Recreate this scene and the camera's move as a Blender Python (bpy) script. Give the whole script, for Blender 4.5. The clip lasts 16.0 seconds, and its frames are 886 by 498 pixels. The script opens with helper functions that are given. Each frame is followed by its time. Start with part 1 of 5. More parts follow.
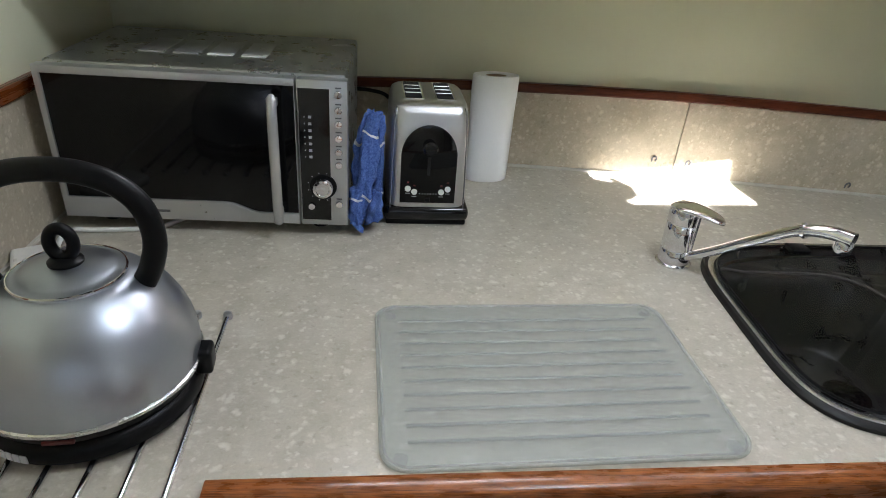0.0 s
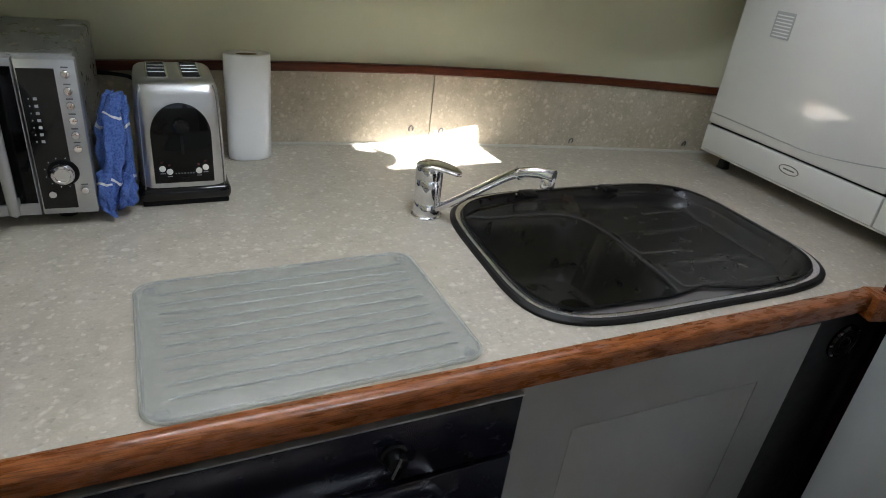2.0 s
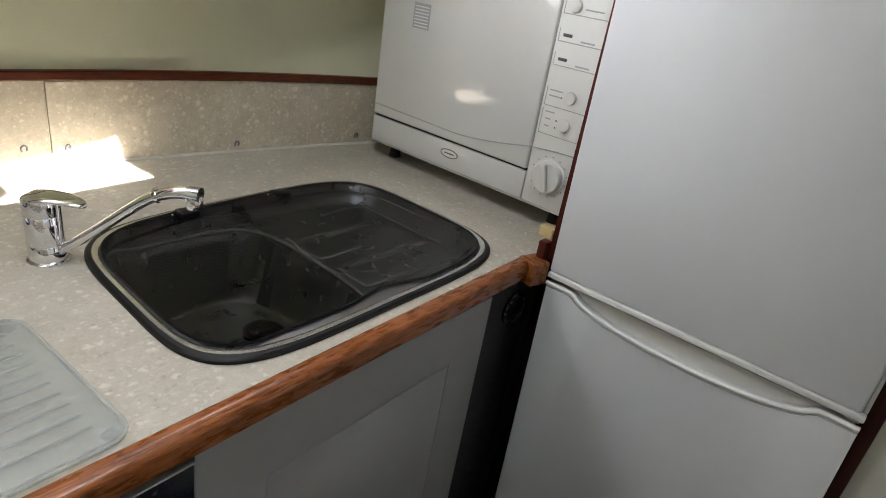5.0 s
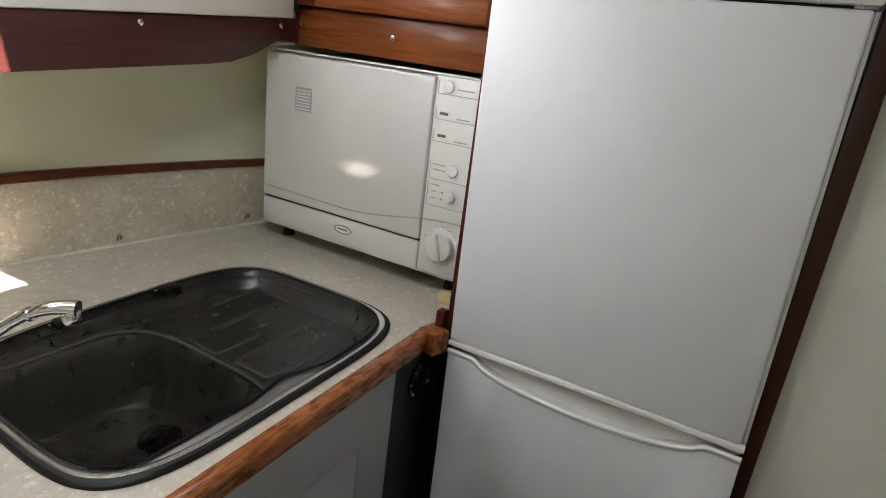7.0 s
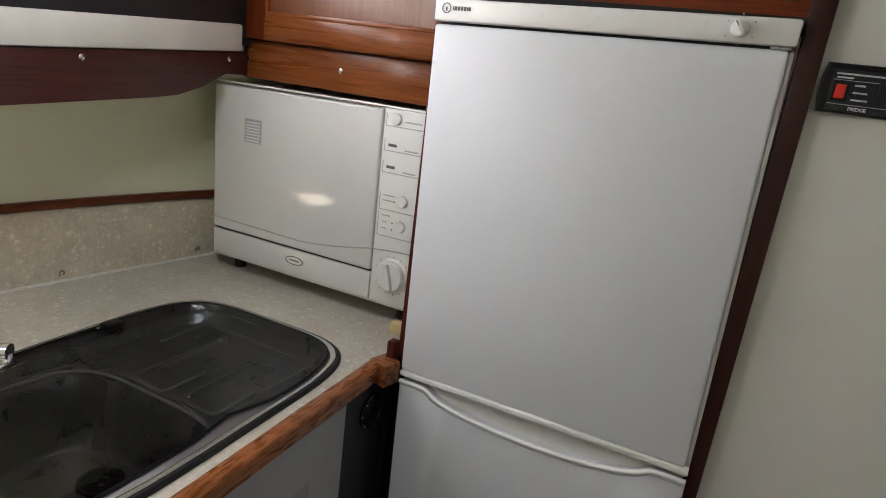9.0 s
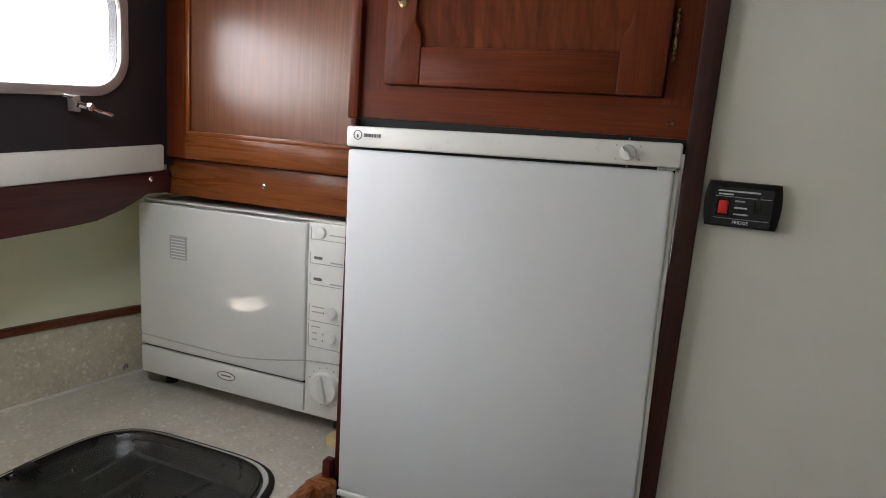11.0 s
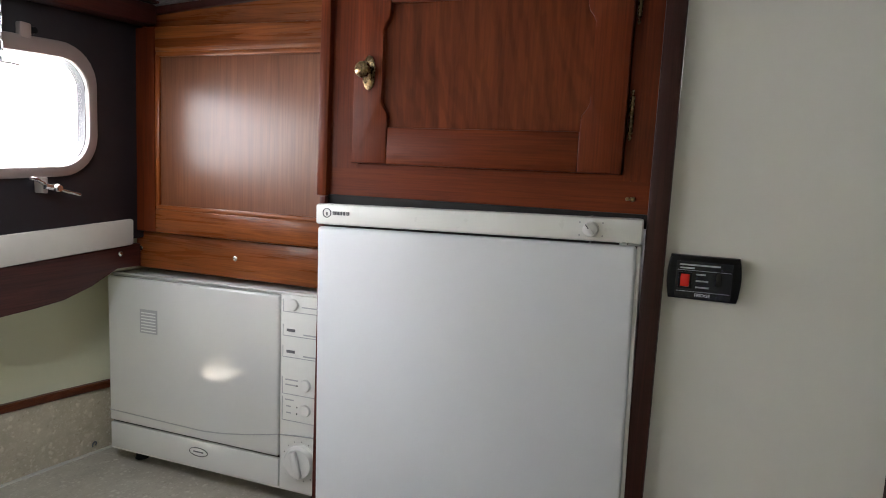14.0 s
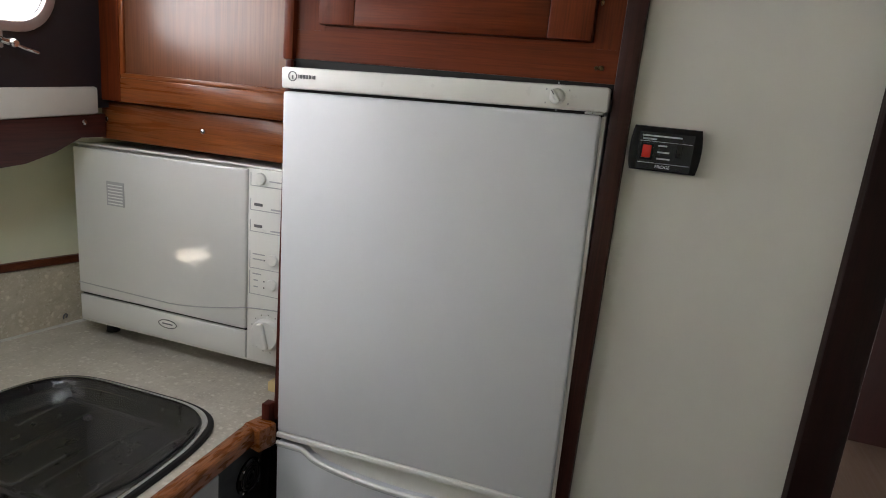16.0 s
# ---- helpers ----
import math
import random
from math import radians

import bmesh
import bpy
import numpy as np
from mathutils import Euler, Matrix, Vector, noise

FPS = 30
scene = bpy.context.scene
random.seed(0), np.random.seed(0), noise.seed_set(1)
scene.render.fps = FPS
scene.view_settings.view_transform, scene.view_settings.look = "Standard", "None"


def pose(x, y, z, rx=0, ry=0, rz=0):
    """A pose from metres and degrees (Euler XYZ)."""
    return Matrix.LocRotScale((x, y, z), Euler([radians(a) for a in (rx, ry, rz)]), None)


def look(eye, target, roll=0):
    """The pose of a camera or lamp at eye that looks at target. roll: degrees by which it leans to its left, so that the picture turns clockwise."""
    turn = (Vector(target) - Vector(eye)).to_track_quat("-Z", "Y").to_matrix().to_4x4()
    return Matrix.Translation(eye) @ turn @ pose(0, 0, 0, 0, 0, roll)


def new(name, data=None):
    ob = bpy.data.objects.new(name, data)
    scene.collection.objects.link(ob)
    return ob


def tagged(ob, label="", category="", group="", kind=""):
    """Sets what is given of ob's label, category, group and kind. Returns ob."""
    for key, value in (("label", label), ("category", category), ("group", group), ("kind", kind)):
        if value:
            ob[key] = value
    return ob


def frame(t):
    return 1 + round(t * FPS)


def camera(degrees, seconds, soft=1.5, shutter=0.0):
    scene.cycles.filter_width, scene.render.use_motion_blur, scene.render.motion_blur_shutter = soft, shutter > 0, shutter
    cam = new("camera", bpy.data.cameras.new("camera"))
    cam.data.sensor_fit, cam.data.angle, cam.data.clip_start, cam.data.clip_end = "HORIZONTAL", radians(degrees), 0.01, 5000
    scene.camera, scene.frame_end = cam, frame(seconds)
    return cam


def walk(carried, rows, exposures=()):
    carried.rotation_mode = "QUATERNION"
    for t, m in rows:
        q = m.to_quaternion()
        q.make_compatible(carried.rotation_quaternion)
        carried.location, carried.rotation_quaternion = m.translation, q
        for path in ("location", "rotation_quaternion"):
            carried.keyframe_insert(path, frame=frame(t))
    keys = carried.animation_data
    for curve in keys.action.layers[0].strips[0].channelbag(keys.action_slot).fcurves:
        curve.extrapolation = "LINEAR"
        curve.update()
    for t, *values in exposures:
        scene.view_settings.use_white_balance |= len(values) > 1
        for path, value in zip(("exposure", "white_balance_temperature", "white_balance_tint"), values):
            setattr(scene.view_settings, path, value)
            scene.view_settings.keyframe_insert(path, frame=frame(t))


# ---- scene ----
cam = camera(71.3, 16.0, soft=0.95)
PATH = [
    (0, (-0.612, -1.179, 1.391), (-0.44, 0.56, 0.419), 4.6),
    (0.5, (-0.61, -1.208, 1.389), (-0.22, 0.52, 0.462), 5.8),
    (1, (-0.591, -1.239, 1.394), (0.008, 0.439, 0.487), 6.8),
    (1.5, (-0.579, -1.261, 1.393), (0.107, 0.382, 0.483), 6.8),
    (2, (-0.55, -1.28, 1.388), (0.199, 0.319, 0.448), 7.1),
    (2.5, (-0.511, -1.276, 1.386), (0.283, 0.286, 0.422), 7.7),
    (3, (-0.449, -1.265, 1.383), (0.45, 0.244, 0.426), 10.1),
    (3.5, (-0.414, -1.252, 1.381), (0.611, 0.183, 0.437), 10.5),
    (4, (-0.428, -1.241, 1.384), (0.747, 0.071, 0.436), 9.4),
    (4.5, (-0.435, -1.238, 1.389), (0.885, -0.043, 0.478), 9.0),
    (5, (-0.428, -1.242, 1.393), (1.026, -0.162, 0.545), 10.0),
    (7.5, (-0.423, -1.26, 1.449), (1.251, -0.37, 0.813), 7.2),
    (8, (-0.423, -1.261, 1.444), (1.26, -0.385, 0.812), 7.5),
    (10.5, (-0.391, -1.322, 1.538), (1.425, -0.592, 1.127), 5.5),
    (11, (-0.387, -1.321, 1.564), (1.442, -0.597, 1.2), 4.4),
    (11.5, (-0.383, -1.326, 1.586), (1.463, -0.619, 1.288), 3.4),
    (12, (-0.385, -1.33, 1.612), (1.478, -0.643, 1.374), 3.2),
    (12.5, (-0.387, -1.334, 1.63), (1.478, -0.638, 1.438), 2.4),
    (13, (-0.391, -1.336, 1.644), (1.475, -0.637, 1.481), 2.2),
    (13.5, (-0.386, -1.334, 1.636), (1.479, -0.638, 1.448), 2.4),
    (14, (-0.382, -1.332, 1.624), (1.485, -0.655, 1.39), 2.9),
    (14.5, (-0.375, -1.337, 1.605), (1.49, -0.676, 1.311), 3.8),
    (15, (-0.373, -1.347, 1.585), (1.493, -0.71, 1.247), 4.5),
    (15.5, (-0.377, -1.361, 1.565), (1.482, -0.748, 1.154), 4.9),
    (16, (-0.383, -1.377, 1.539), (1.465, -0.773, 1.07), 5.6),
]
walk(cam, [(t, look(eye, target, roll)) for t, eye, target, roll in PATH],
     [(0, 3.33, 6150, 12.8), (0.5, 3.16, 6100, 13.2), (2.5, 3.16, 6150, 13), (3.5, 3.28, 6280, 13.4), (5, 3.34, 6420, 14),
      (8, 3.36, 6550, 16.2), (10.5, 3.14, 6450, 15.4), (13, 3.24, 6250, 15), (16, 3.09, 6450, 15.4)])

# ---- world and large lights ----
SUN_EL, SUN_AZ = 55.5, 8.0  # elevation, and the turn of the sun from -y towards -x
to_sun = Vector((-math.sin(radians(SUN_AZ)) * math.cos(radians(SUN_EL)), -math.cos(radians(SUN_AZ)) * math.cos(radians(SUN_EL)), math.sin(radians(SUN_EL))))
world = bpy.data.worlds.new("sky")
scene.world = world
world.use_nodes = True
sky = world.node_tree.nodes.new("ShaderNodeTexSky")
sky.sky_type, sky.sun_disc = "NISHITA", False
sky.sun_elevation, sky.sun_rotation = radians(SUN_EL), radians(180 + SUN_AZ)
world.node_tree.links.new(sky.outputs[0], world.node_tree.nodes["Background"].inputs[0])
world.node_tree.nodes["Background"].inputs[1].default_value = 0.015


def lamp(name, kind, power, m, color=(1, 1, 1), **more):
    data = bpy.data.lights.new(name, kind)
    data.energy, data.color = power, color
    if kind == "SUN":
        data.angle = radians(more["angle"])
    if kind == "AREA":
        data.shape, data.size, data.size_y = "RECTANGLE", more["size"][0], more["size"][1]
    ob = new(name, data)
    ob.matrix_world = m
    return ob


lamp("sun", "SUN", 5.0, look(to_sun * 20, (0, 0, 0)), (1.0, 0.98, 0.95), angle=0.5)
lamp("window_light_galley", "AREA", 0.27, look((0.29, -0.183, 1.70), (0.29, -0.8, 1.42)), (1.0, 0.97, 0.95), size=(0.54, 0.2))
# fill lamp added at the unseen aft window
lamp("window_light_aft", "AREA", 0.43, look((-0.43, -0.183, 1.655), (-0.43, -0.8, 1.38)), (1.0, 0.97, 0.95), size=(0.56, 0.2))
# weak fill lamp added behind the camera, no such source in view
lamp("window_light_saloon", "AREA", 0.022, look((-0.4, -2.96, 1.58), (-0.4, 0.0, 1.1)), (0.92, 1.0, 1.0), size=(2.0, 0.26))
lamp("hatch_light", "AREA", 0.78, look((-0.13, -0.745, 2.002), (-0.44, 0.02, 1.20)), (0.88, 0.96, 1.0), size=(0.36, 0.26))


# ---- materials ----
def material(name, color, rough=0.5, metal=0.0, coat=0.0):
    m = bpy.data.materials.new(name)
    m.use_nodes = True
    b = m.node_tree.nodes["Principled BSDF"]
    b.inputs["Base Color"].default_value = (*color, 1)
    b.inputs["Roughness"].default_value = rough
    b.inputs["Metallic"].default_value = metal
    b.inputs["Coat Weight"].default_value = coat
    b.inputs["Coat Roughness"].default_value = 0.08
    return m


def nodes_of(m):
    t = m.node_tree
    return t.nodes, t.links, t.nodes["Principled BSDF"]


def texture(m, scale=10.0, stretch=(1, 1, 1), detail=6.0, rough=0.6, distort=0.0, coords="Object"):
    n, l, b = nodes_of(m)
    c = n.new("ShaderNodeTexCoord")
    mp = n.new("ShaderNodeMapping")
    mp.inputs["Scale"].default_value = stretch
    tx = n.new("ShaderNodeTexNoise")
    tx.inputs["Scale"].default_value, tx.inputs["Detail"].default_value = scale, detail
    tx.inputs["Roughness"].default_value, tx.inputs["Distortion"].default_value = rough, distort
    l.new(c.outputs[coords], mp.inputs[0])
    l.new(mp.outputs[0], tx.inputs["Vector"])
    return tx.outputs["Fac"]


def ramp(m, fac, stops):
    n, l, b = nodes_of(m)
    r = n.new("ShaderNodeValToRGB")
    e = r.color_ramp.elements
    while len(e) < len(stops):
        e.new(0.5)
    for k, (p, c) in zip(e, stops):
        k.position, k.color = p, (*c, 1)
    l.new(fac, r.inputs[0])
    return r.outputs[0]


def blend(m, fac, a, b2, mode="MIX"):
    n, l, b = nodes_of(m)
    x = n.new("ShaderNodeMix")
    x.data_type, x.blend_type = "RGBA", mode
    if isinstance(fac, float):
        x.inputs[0].default_value = fac
    else:
        l.new(fac, x.inputs[0])
    for s, v in ((6, a), (7, b2)):
        if isinstance(v, tuple):
            x.inputs[s].default_value = (*v, 1)
        else:
            l.new(v, x.inputs[s])
    return x.outputs[2]


def to_color(m, out):
    n, l, b = nodes_of(m)
    l.new(out, b.inputs["Base Color"])


def to_rough(m, fac, lo, hi):
    n, l, b = nodes_of(m)
    r = n.new("ShaderNodeMapRange")
    r.inputs["From Min"].default_value, r.inputs["From Max"].default_value = 0.3, 0.7
    r.inputs["To Min"].default_value, r.inputs["To Max"].default_value = lo, hi
    l.new(fac, r.inputs[0])
    l.new(r.outputs[0], b.inputs["Roughness"])


def relief(m, fac, strength=0.2, distance=0.002):
    n, l, b = nodes_of(m)
    u = n.new("ShaderNodeBump")
    u.inputs["Strength"].default_value, u.inputs["Distance"].default_value = strength, distance
    l.new(fac, u.inputs["Height"])
    l.new(u.outputs[0], b.inputs["Normal"])


def smudged(name, color, rough, metal=0.0, coat=0.0, spread=0.06, vary=0.08, scale=14.0, bump=0.0, bump_scale=400.0):
    """A plain finish with faint blotches, uneven gloss and, where asked, a fine grain."""
    m = material(name, color, rough, metal, coat)
    f = texture(m, scale)
    dark = tuple(c * (1 - vary) for c in color)
    to_color(m, ramp(m, f, [(0.3, dark), (0.7, color)]))
    to_rough(m, texture(m, scale * 3.1), max(0.02, rough - spread), rough + spread)
    if bump:
        relief(m, texture(m, bump_scale, detail=3), bump, 0.001)
    return m


def wood(name, axis, dark, mid, light, rough=0.28, coat=0.15, fine=1.0, pore=0.42, gloss=0.3, wander=1.3, along=2.6):
    """Varnished wood, its grain along the axis."""
    m = material(name, mid, rough, 0, coat)
    n, l, b = nodes_of(m)
    b.inputs["Specular IOR Level"].default_value = gloss
    dark = tuple(0.55 * d + 0.45 * c for d, c in zip(dark, mid))
    light = tuple(0.6 * d + 0.4 * c for d, c in zip(light, mid))
    s = [55.0, 55.0, 55.0]
    s["xyz".index(axis)] = along
    big = texture(m, fine, tuple(s), 5, 0.6, wander)
    s2 = [420.0, 420.0, 420.0]
    s2["xyz".index(axis)] = 11.0
    pores = texture(m, fine, tuple(s2), 3, 0.6)
    cloud = texture(m, 5.0, detail=3)
    base = ramp(m, big, [(0.28, dark), (0.5, mid), (0.74, light)])
    base = blend(m, pore, base, ramp(m, pores, [(0.32, (0.30, 0.26, 0.24)), (0.56, (1.08, 1.06, 1.05))]), "MULTIPLY")
    base = blend(m, 0.35, base, ramp(m, cloud, [(0.3, (0.6, 0.55, 0.5)), (0.7, (1.15, 1.1, 1.05))]), "MULTIPLY")
    to_color(m, base)
    to_rough(m, big, rough - 0.06, rough + 0.1)
    relief(m, pores, 0.12, 0.0006)
    return m


LIP_X = wood("worn_mahogany_along_x", "x", (0.085, 0.025, 0.007), (0.27, 0.086, 0.021), (0.44, 0.165, 0.045), 0.27, 0.15, 2.0, 0.85, 0.3, 0.3, 14.0)
LIP_Y = wood("worn_mahogany_along_y", "y", (0.085, 0.025, 0.007), (0.27, 0.086, 0.021), (0.44, 0.165, 0.045), 0.27, 0.15, 2.0, 0.85, 0.3, 0.3, 14.0)
TRIM_X = wood("red_trim_along_x", "x", (0.035, 0.008, 0.003), (0.10, 0.024, 0.008), (0.17, 0.045, 0.014), 0.32, 0.0)
# MAHOG_Y, SIDE_Z and SIDE_PANEL are lighter copies: window light put into the colour
MAHOG_Y = wood("lit_mahogany_along_y", "y", (0.075, 0.017, 0.004), (0.22, 0.060, 0.0135), (0.38, 0.128, 0.030), 0.28)
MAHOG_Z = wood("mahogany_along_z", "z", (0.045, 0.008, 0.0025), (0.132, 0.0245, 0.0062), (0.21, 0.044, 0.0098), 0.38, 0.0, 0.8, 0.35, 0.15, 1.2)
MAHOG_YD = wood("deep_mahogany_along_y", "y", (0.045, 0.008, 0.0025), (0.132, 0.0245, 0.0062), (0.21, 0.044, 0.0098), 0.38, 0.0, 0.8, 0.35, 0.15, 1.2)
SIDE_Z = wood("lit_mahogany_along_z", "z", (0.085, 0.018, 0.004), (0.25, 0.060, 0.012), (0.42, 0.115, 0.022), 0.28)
SIDE_PANEL = wood("lit_brown_veneer_along_z", "z", (0.12, 0.040, 0.017), (0.19, 0.066, 0.027), (0.27, 0.102, 0.042), 0.34, 0.9, 0.55, 0.3, 0.3, 1.4, 4.0)
SIDE_PANEL.node_tree.nodes["Principled BSDF"].inputs["Coat Roughness"].default_value = 0.23
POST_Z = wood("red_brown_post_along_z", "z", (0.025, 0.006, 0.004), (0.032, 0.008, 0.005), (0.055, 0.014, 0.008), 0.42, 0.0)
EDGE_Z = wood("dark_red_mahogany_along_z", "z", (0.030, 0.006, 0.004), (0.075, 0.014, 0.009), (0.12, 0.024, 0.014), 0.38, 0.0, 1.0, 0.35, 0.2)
LEDGE_STEEL = smudged("dull_ledge_steel", (0.30, 0.30, 0.31), 0.34, 1.0, vary=0.05, spread=0.03, scale=9)
DARK_X = wood("dark_mahogany_along_x", "x", (0.028, 0.007, 0.006), (0.060, 0.015, 0.012), (0.095, 0.024, 0.018), 0.35)
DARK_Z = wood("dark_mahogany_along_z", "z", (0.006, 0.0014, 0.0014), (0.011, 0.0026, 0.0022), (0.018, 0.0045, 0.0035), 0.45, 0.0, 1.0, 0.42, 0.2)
PANEL_Z = wood("veneer_panel_along_z", "z", (0.040, 0.009, 0.003), (0.135, 0.030, 0.009), (0.20, 0.052, 0.014), 0.42, 0.0, 0.5, 0.25, 0.12, 1.6, 5.0)


def figured(m, scale, strength):
    """Arched growth rings over a veneer."""
    n, l, b = nodes_of(m)
    c = n.new("ShaderNodeTexCoord")
    mp = n.new("ShaderNodeMapping")
    mp.inputs["Location"].default_value, mp.inputs["Scale"].default_value = (0, 1.0, -1.35), (1, 1, 0.36)
    w = n.new("ShaderNodeTexWave")
    w.wave_type, w.rings_direction = "RINGS", "X"
    w.inputs["Scale"].default_value, w.inputs["Distortion"].default_value = scale, 9.0
    w.inputs["Detail"].default_value, w.inputs["Detail Scale"].default_value, w.inputs["Detail Roughness"].default_value = 3.0, 1.2, 0.6
    l.new(c.outputs["Object"], mp.inputs[0])
    l.new(mp.outputs[0], w.inputs["Vector"])
    was = b.inputs["Base Color"].links[0].from_socket
    to_color(m, blend(m, strength, was, ramp(m, w.outputs["Fac"], [(0.15, (0.55, 0.5, 0.45)), (0.6, (1.15, 1.12, 1.1))]), "MULTIPLY"))


figured(PANEL_Z, 15.0, 0.32)


def flecks(m, scale, keep, lo, hi):
    """Irregular chips scattered at random: 1 inside a chip, 0 between them."""
    n, l, b = nodes_of(m)
    c = n.new("ShaderNodeTexCoord")
    nz = n.new("ShaderNodeTexNoise")
    nz.inputs["Scale"].default_value, nz.inputs["Detail"].default_value = scale * 1.3, 3
    l.new(c.outputs["Object"], nz.inputs["Vector"])
    off = n.new("ShaderNodeVectorMath")
    off.operation = "MULTIPLY_ADD"
    l.new(nz.outputs["Color"], off.inputs[0])
    off.inputs[1].default_value = (1.1 / scale,) * 3
    l.new(c.outputs["Object"], off.inputs[2])
    v = n.new("ShaderNodeTexVoronoi")
    v.inputs["Scale"].default_value = scale
    l.new(off.outputs[0], v.inputs["Vector"])
    pick = ramp(m, v.outputs["Color"], [(keep, (0, 0, 0)), (keep + 0.12, (1, 1, 1))])
    body = ramp(m, v.outputs["Distance"], [(lo, (1, 1, 1)), (hi, (0, 0, 0))])
    return blend(m, 1.0, pick, body, "MULTIPLY")


def laminate(name, tone=1.0, rough=0.34, warm=(1.0, 1.0, 1.0)):
    """Stone-pattern laminate: a mottled ground with pale and dark chips of several sizes."""
    m = material(name, (0.4, 0.38, 0.33), rough)
    a = texture(m, 20.0, (1, 1, 1), 8, 0.65, 0.3)
    b = texture(m, 95.0, (1, 1.2, 1), 5, 0.6, 0.15)
    c = texture(m, 260.0, (1, 1, 1), 4, 0.7)
    k = lambda *v: tuple(x * tone * w for x, w in zip(v, warm))  # noqa: E731
    base = ramp(m, a, [(0.3, k(0.40, 0.365, 0.30)), (0.52, k(0.47, 0.432, 0.365)), (0.75, k(0.53, 0.492, 0.425))])
    base = blend(m, ramp(m, b, [(0.54, (0, 0, 0)), (0.70, (0.55, 0.55, 0.55))]), base, k(0.62, 0.585, 0.52))
    base = blend(m, ramp(m, b, [(0.28, (0.5, 0.5, 0.5)), (0.40, (0, 0, 0))]), base, k(0.33, 0.30, 0.245))
    base = blend(m, blend(m, 0.62, (0, 0, 0), flecks(m, 62.0, 0.60, 0.16, 0.42)), base, k(0.72, 0.69, 0.62))
    base = blend(m, blend(m, 0.50, (0, 0, 0), flecks(m, 120.0, 0.62, 0.18, 0.42)), base, k(0.74, 0.71, 0.65))
    base = blend(m, blend(m, 0.45, (0, 0, 0), flecks(m, 90.0, 0.66, 0.14, 0.36)), base, k(0.27, 0.24, 0.19))
    base = blend(m, 0.30, base, ramp(m, c, [(0.3, (0.72, 0.72, 0.72)), (0.7, (1.12, 1.12, 1.12))]), "MULTIPLY")
    to_color(m, base)
    to_rough(m, a, rough - 0.05, rough + 0.1)
    relief(m, c, 0.05, 0.0005)
    return m


WORKTOP = laminate("stone_laminate_worktop", 1.0, 0.34, (0.985, 0.985, 0.97))
SPLASH = laminate("stone_laminate_splashback", 1.0, 0.36, (1.01, 0.965, 0.87))
HULL = smudged("cream_vinyl_lining", (0.68, 0.67, 0.49), 0.6, vary=0.06, scale=4, bump=0.25, bump_scale=500)
BULKHEAD = smudged("off_white_bulkhead_paint", (0.62, 0.61, 0.56), 0.45, vary=0.05, scale=3, bump=0.1, bump_scale=300)
CUSHION = smudged("cream_leathercloth", (0.72, 0.69, 0.62), 0.55, vary=0.1, scale=9, bump=0.4, bump_scale=260)
DARKWALL = smudged("dark_brown_cabin_side", (0.019, 0.017, 0.021), 0.42, vary=0.3, scale=7, bump=0.15, bump_scale=180)
CEILING = material("stippled_white_headlining", (0.7, 0.7, 0.67), 0.85)
_f = texture(CEILING, 170.0, detail=5)
to_color(CEILING, ramp(CEILING, _f, [(0.35, (0.62, 0.63, 0.62)), (0.6, (0.88, 0.89, 0.87))]))
relief(CEILING, _f, 1.0, 0.006)
# unseen floor, coloured dark to hold down the light it bounces onto the fronts
FLOOR = wood("cabin_sole_boards", "x", (0.018, 0.011, 0.007), (0.035, 0.022, 0.014), (0.055, 0.036, 0.024), 0.5, 0.0)
WHITE = smudged("white_enamel", (0.63, 0.645, 0.67), 0.42, coat=0.04, vary=0.03, spread=0.04, scale=5, bump=0.02, bump_scale=120)
DW_WHITE = smudged("glossy_white_enamel", (0.70, 0.70, 0.68), 0.03, coat=0.6, vary=0.03, spread=0.008, scale=5)
DW_WHITE.node_tree.nodes["Principled BSDF"].inputs["Coat Roughness"].default_value = 0.012
WHITE.node_tree.nodes["Principled BSDF"].inputs["Specular IOR Level"].default_value = 0.35
WHITE_PLASTIC = smudged("white_plastic", (0.74, 0.74, 0.71), 0.32, vary=0.05, spread=0.06)
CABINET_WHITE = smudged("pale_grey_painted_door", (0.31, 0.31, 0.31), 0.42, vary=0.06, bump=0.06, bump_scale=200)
NAVY = smudged("dark_navy_enamel", (0.006, 0.008, 0.018), 0.24, vary=0.2)
BLACK = smudged("black_plastic", (0.006, 0.006, 0.0065), 0.36, vary=0.3, spread=0.08)
BLACK.node_tree.nodes["Principled BSDF"].inputs["Specular IOR Level"].default_value = 0.16
BLACK_GLOSS = smudged("black_gloss_plastic", (0.006, 0.006, 0.006), 0.08, coat=0.0, vary=0.2, spread=0.04)
BLACK_GLASS = material("black_oven_glass", (0.004, 0.004, 0.004), 0.05)
BLACK_GLASS.node_tree.nodes["Principled BSDF"].inputs["Specular IOR Level"].default_value = 0.24
TOASTER_STEEL = smudged("brushed_toaster_steel", (0.60, 0.60, 0.60), 0.34, 1.0, vary=0.03, spread=0.03, scale=12)
RUBBER = smudged("black_rubber", (0.006, 0.006, 0.006), 0.5, vary=0.25)
RUBBER.node_tree.nodes["Principled BSDF"].inputs["Specular IOR Level"].default_value = 0.3
RIM_STEEL = smudged("satin_rim_steel", (0.80, 0.80, 0.81), 0.26, 1.0, vary=0.03, spread=0.02, scale=6)
BLACKWOOD = smudged("black_stained_wood", (0.005, 0.004, 0.004), 0.5, vary=0.3, bump=0.1)
DARK_GAP = material("dark_gap", (0.004, 0.004, 0.004), 0.8)
CHROME = smudged("chrome", (0.78, 0.78, 0.80), 0.07, 1.0, vary=0.06, spread=0.04, scale=30)
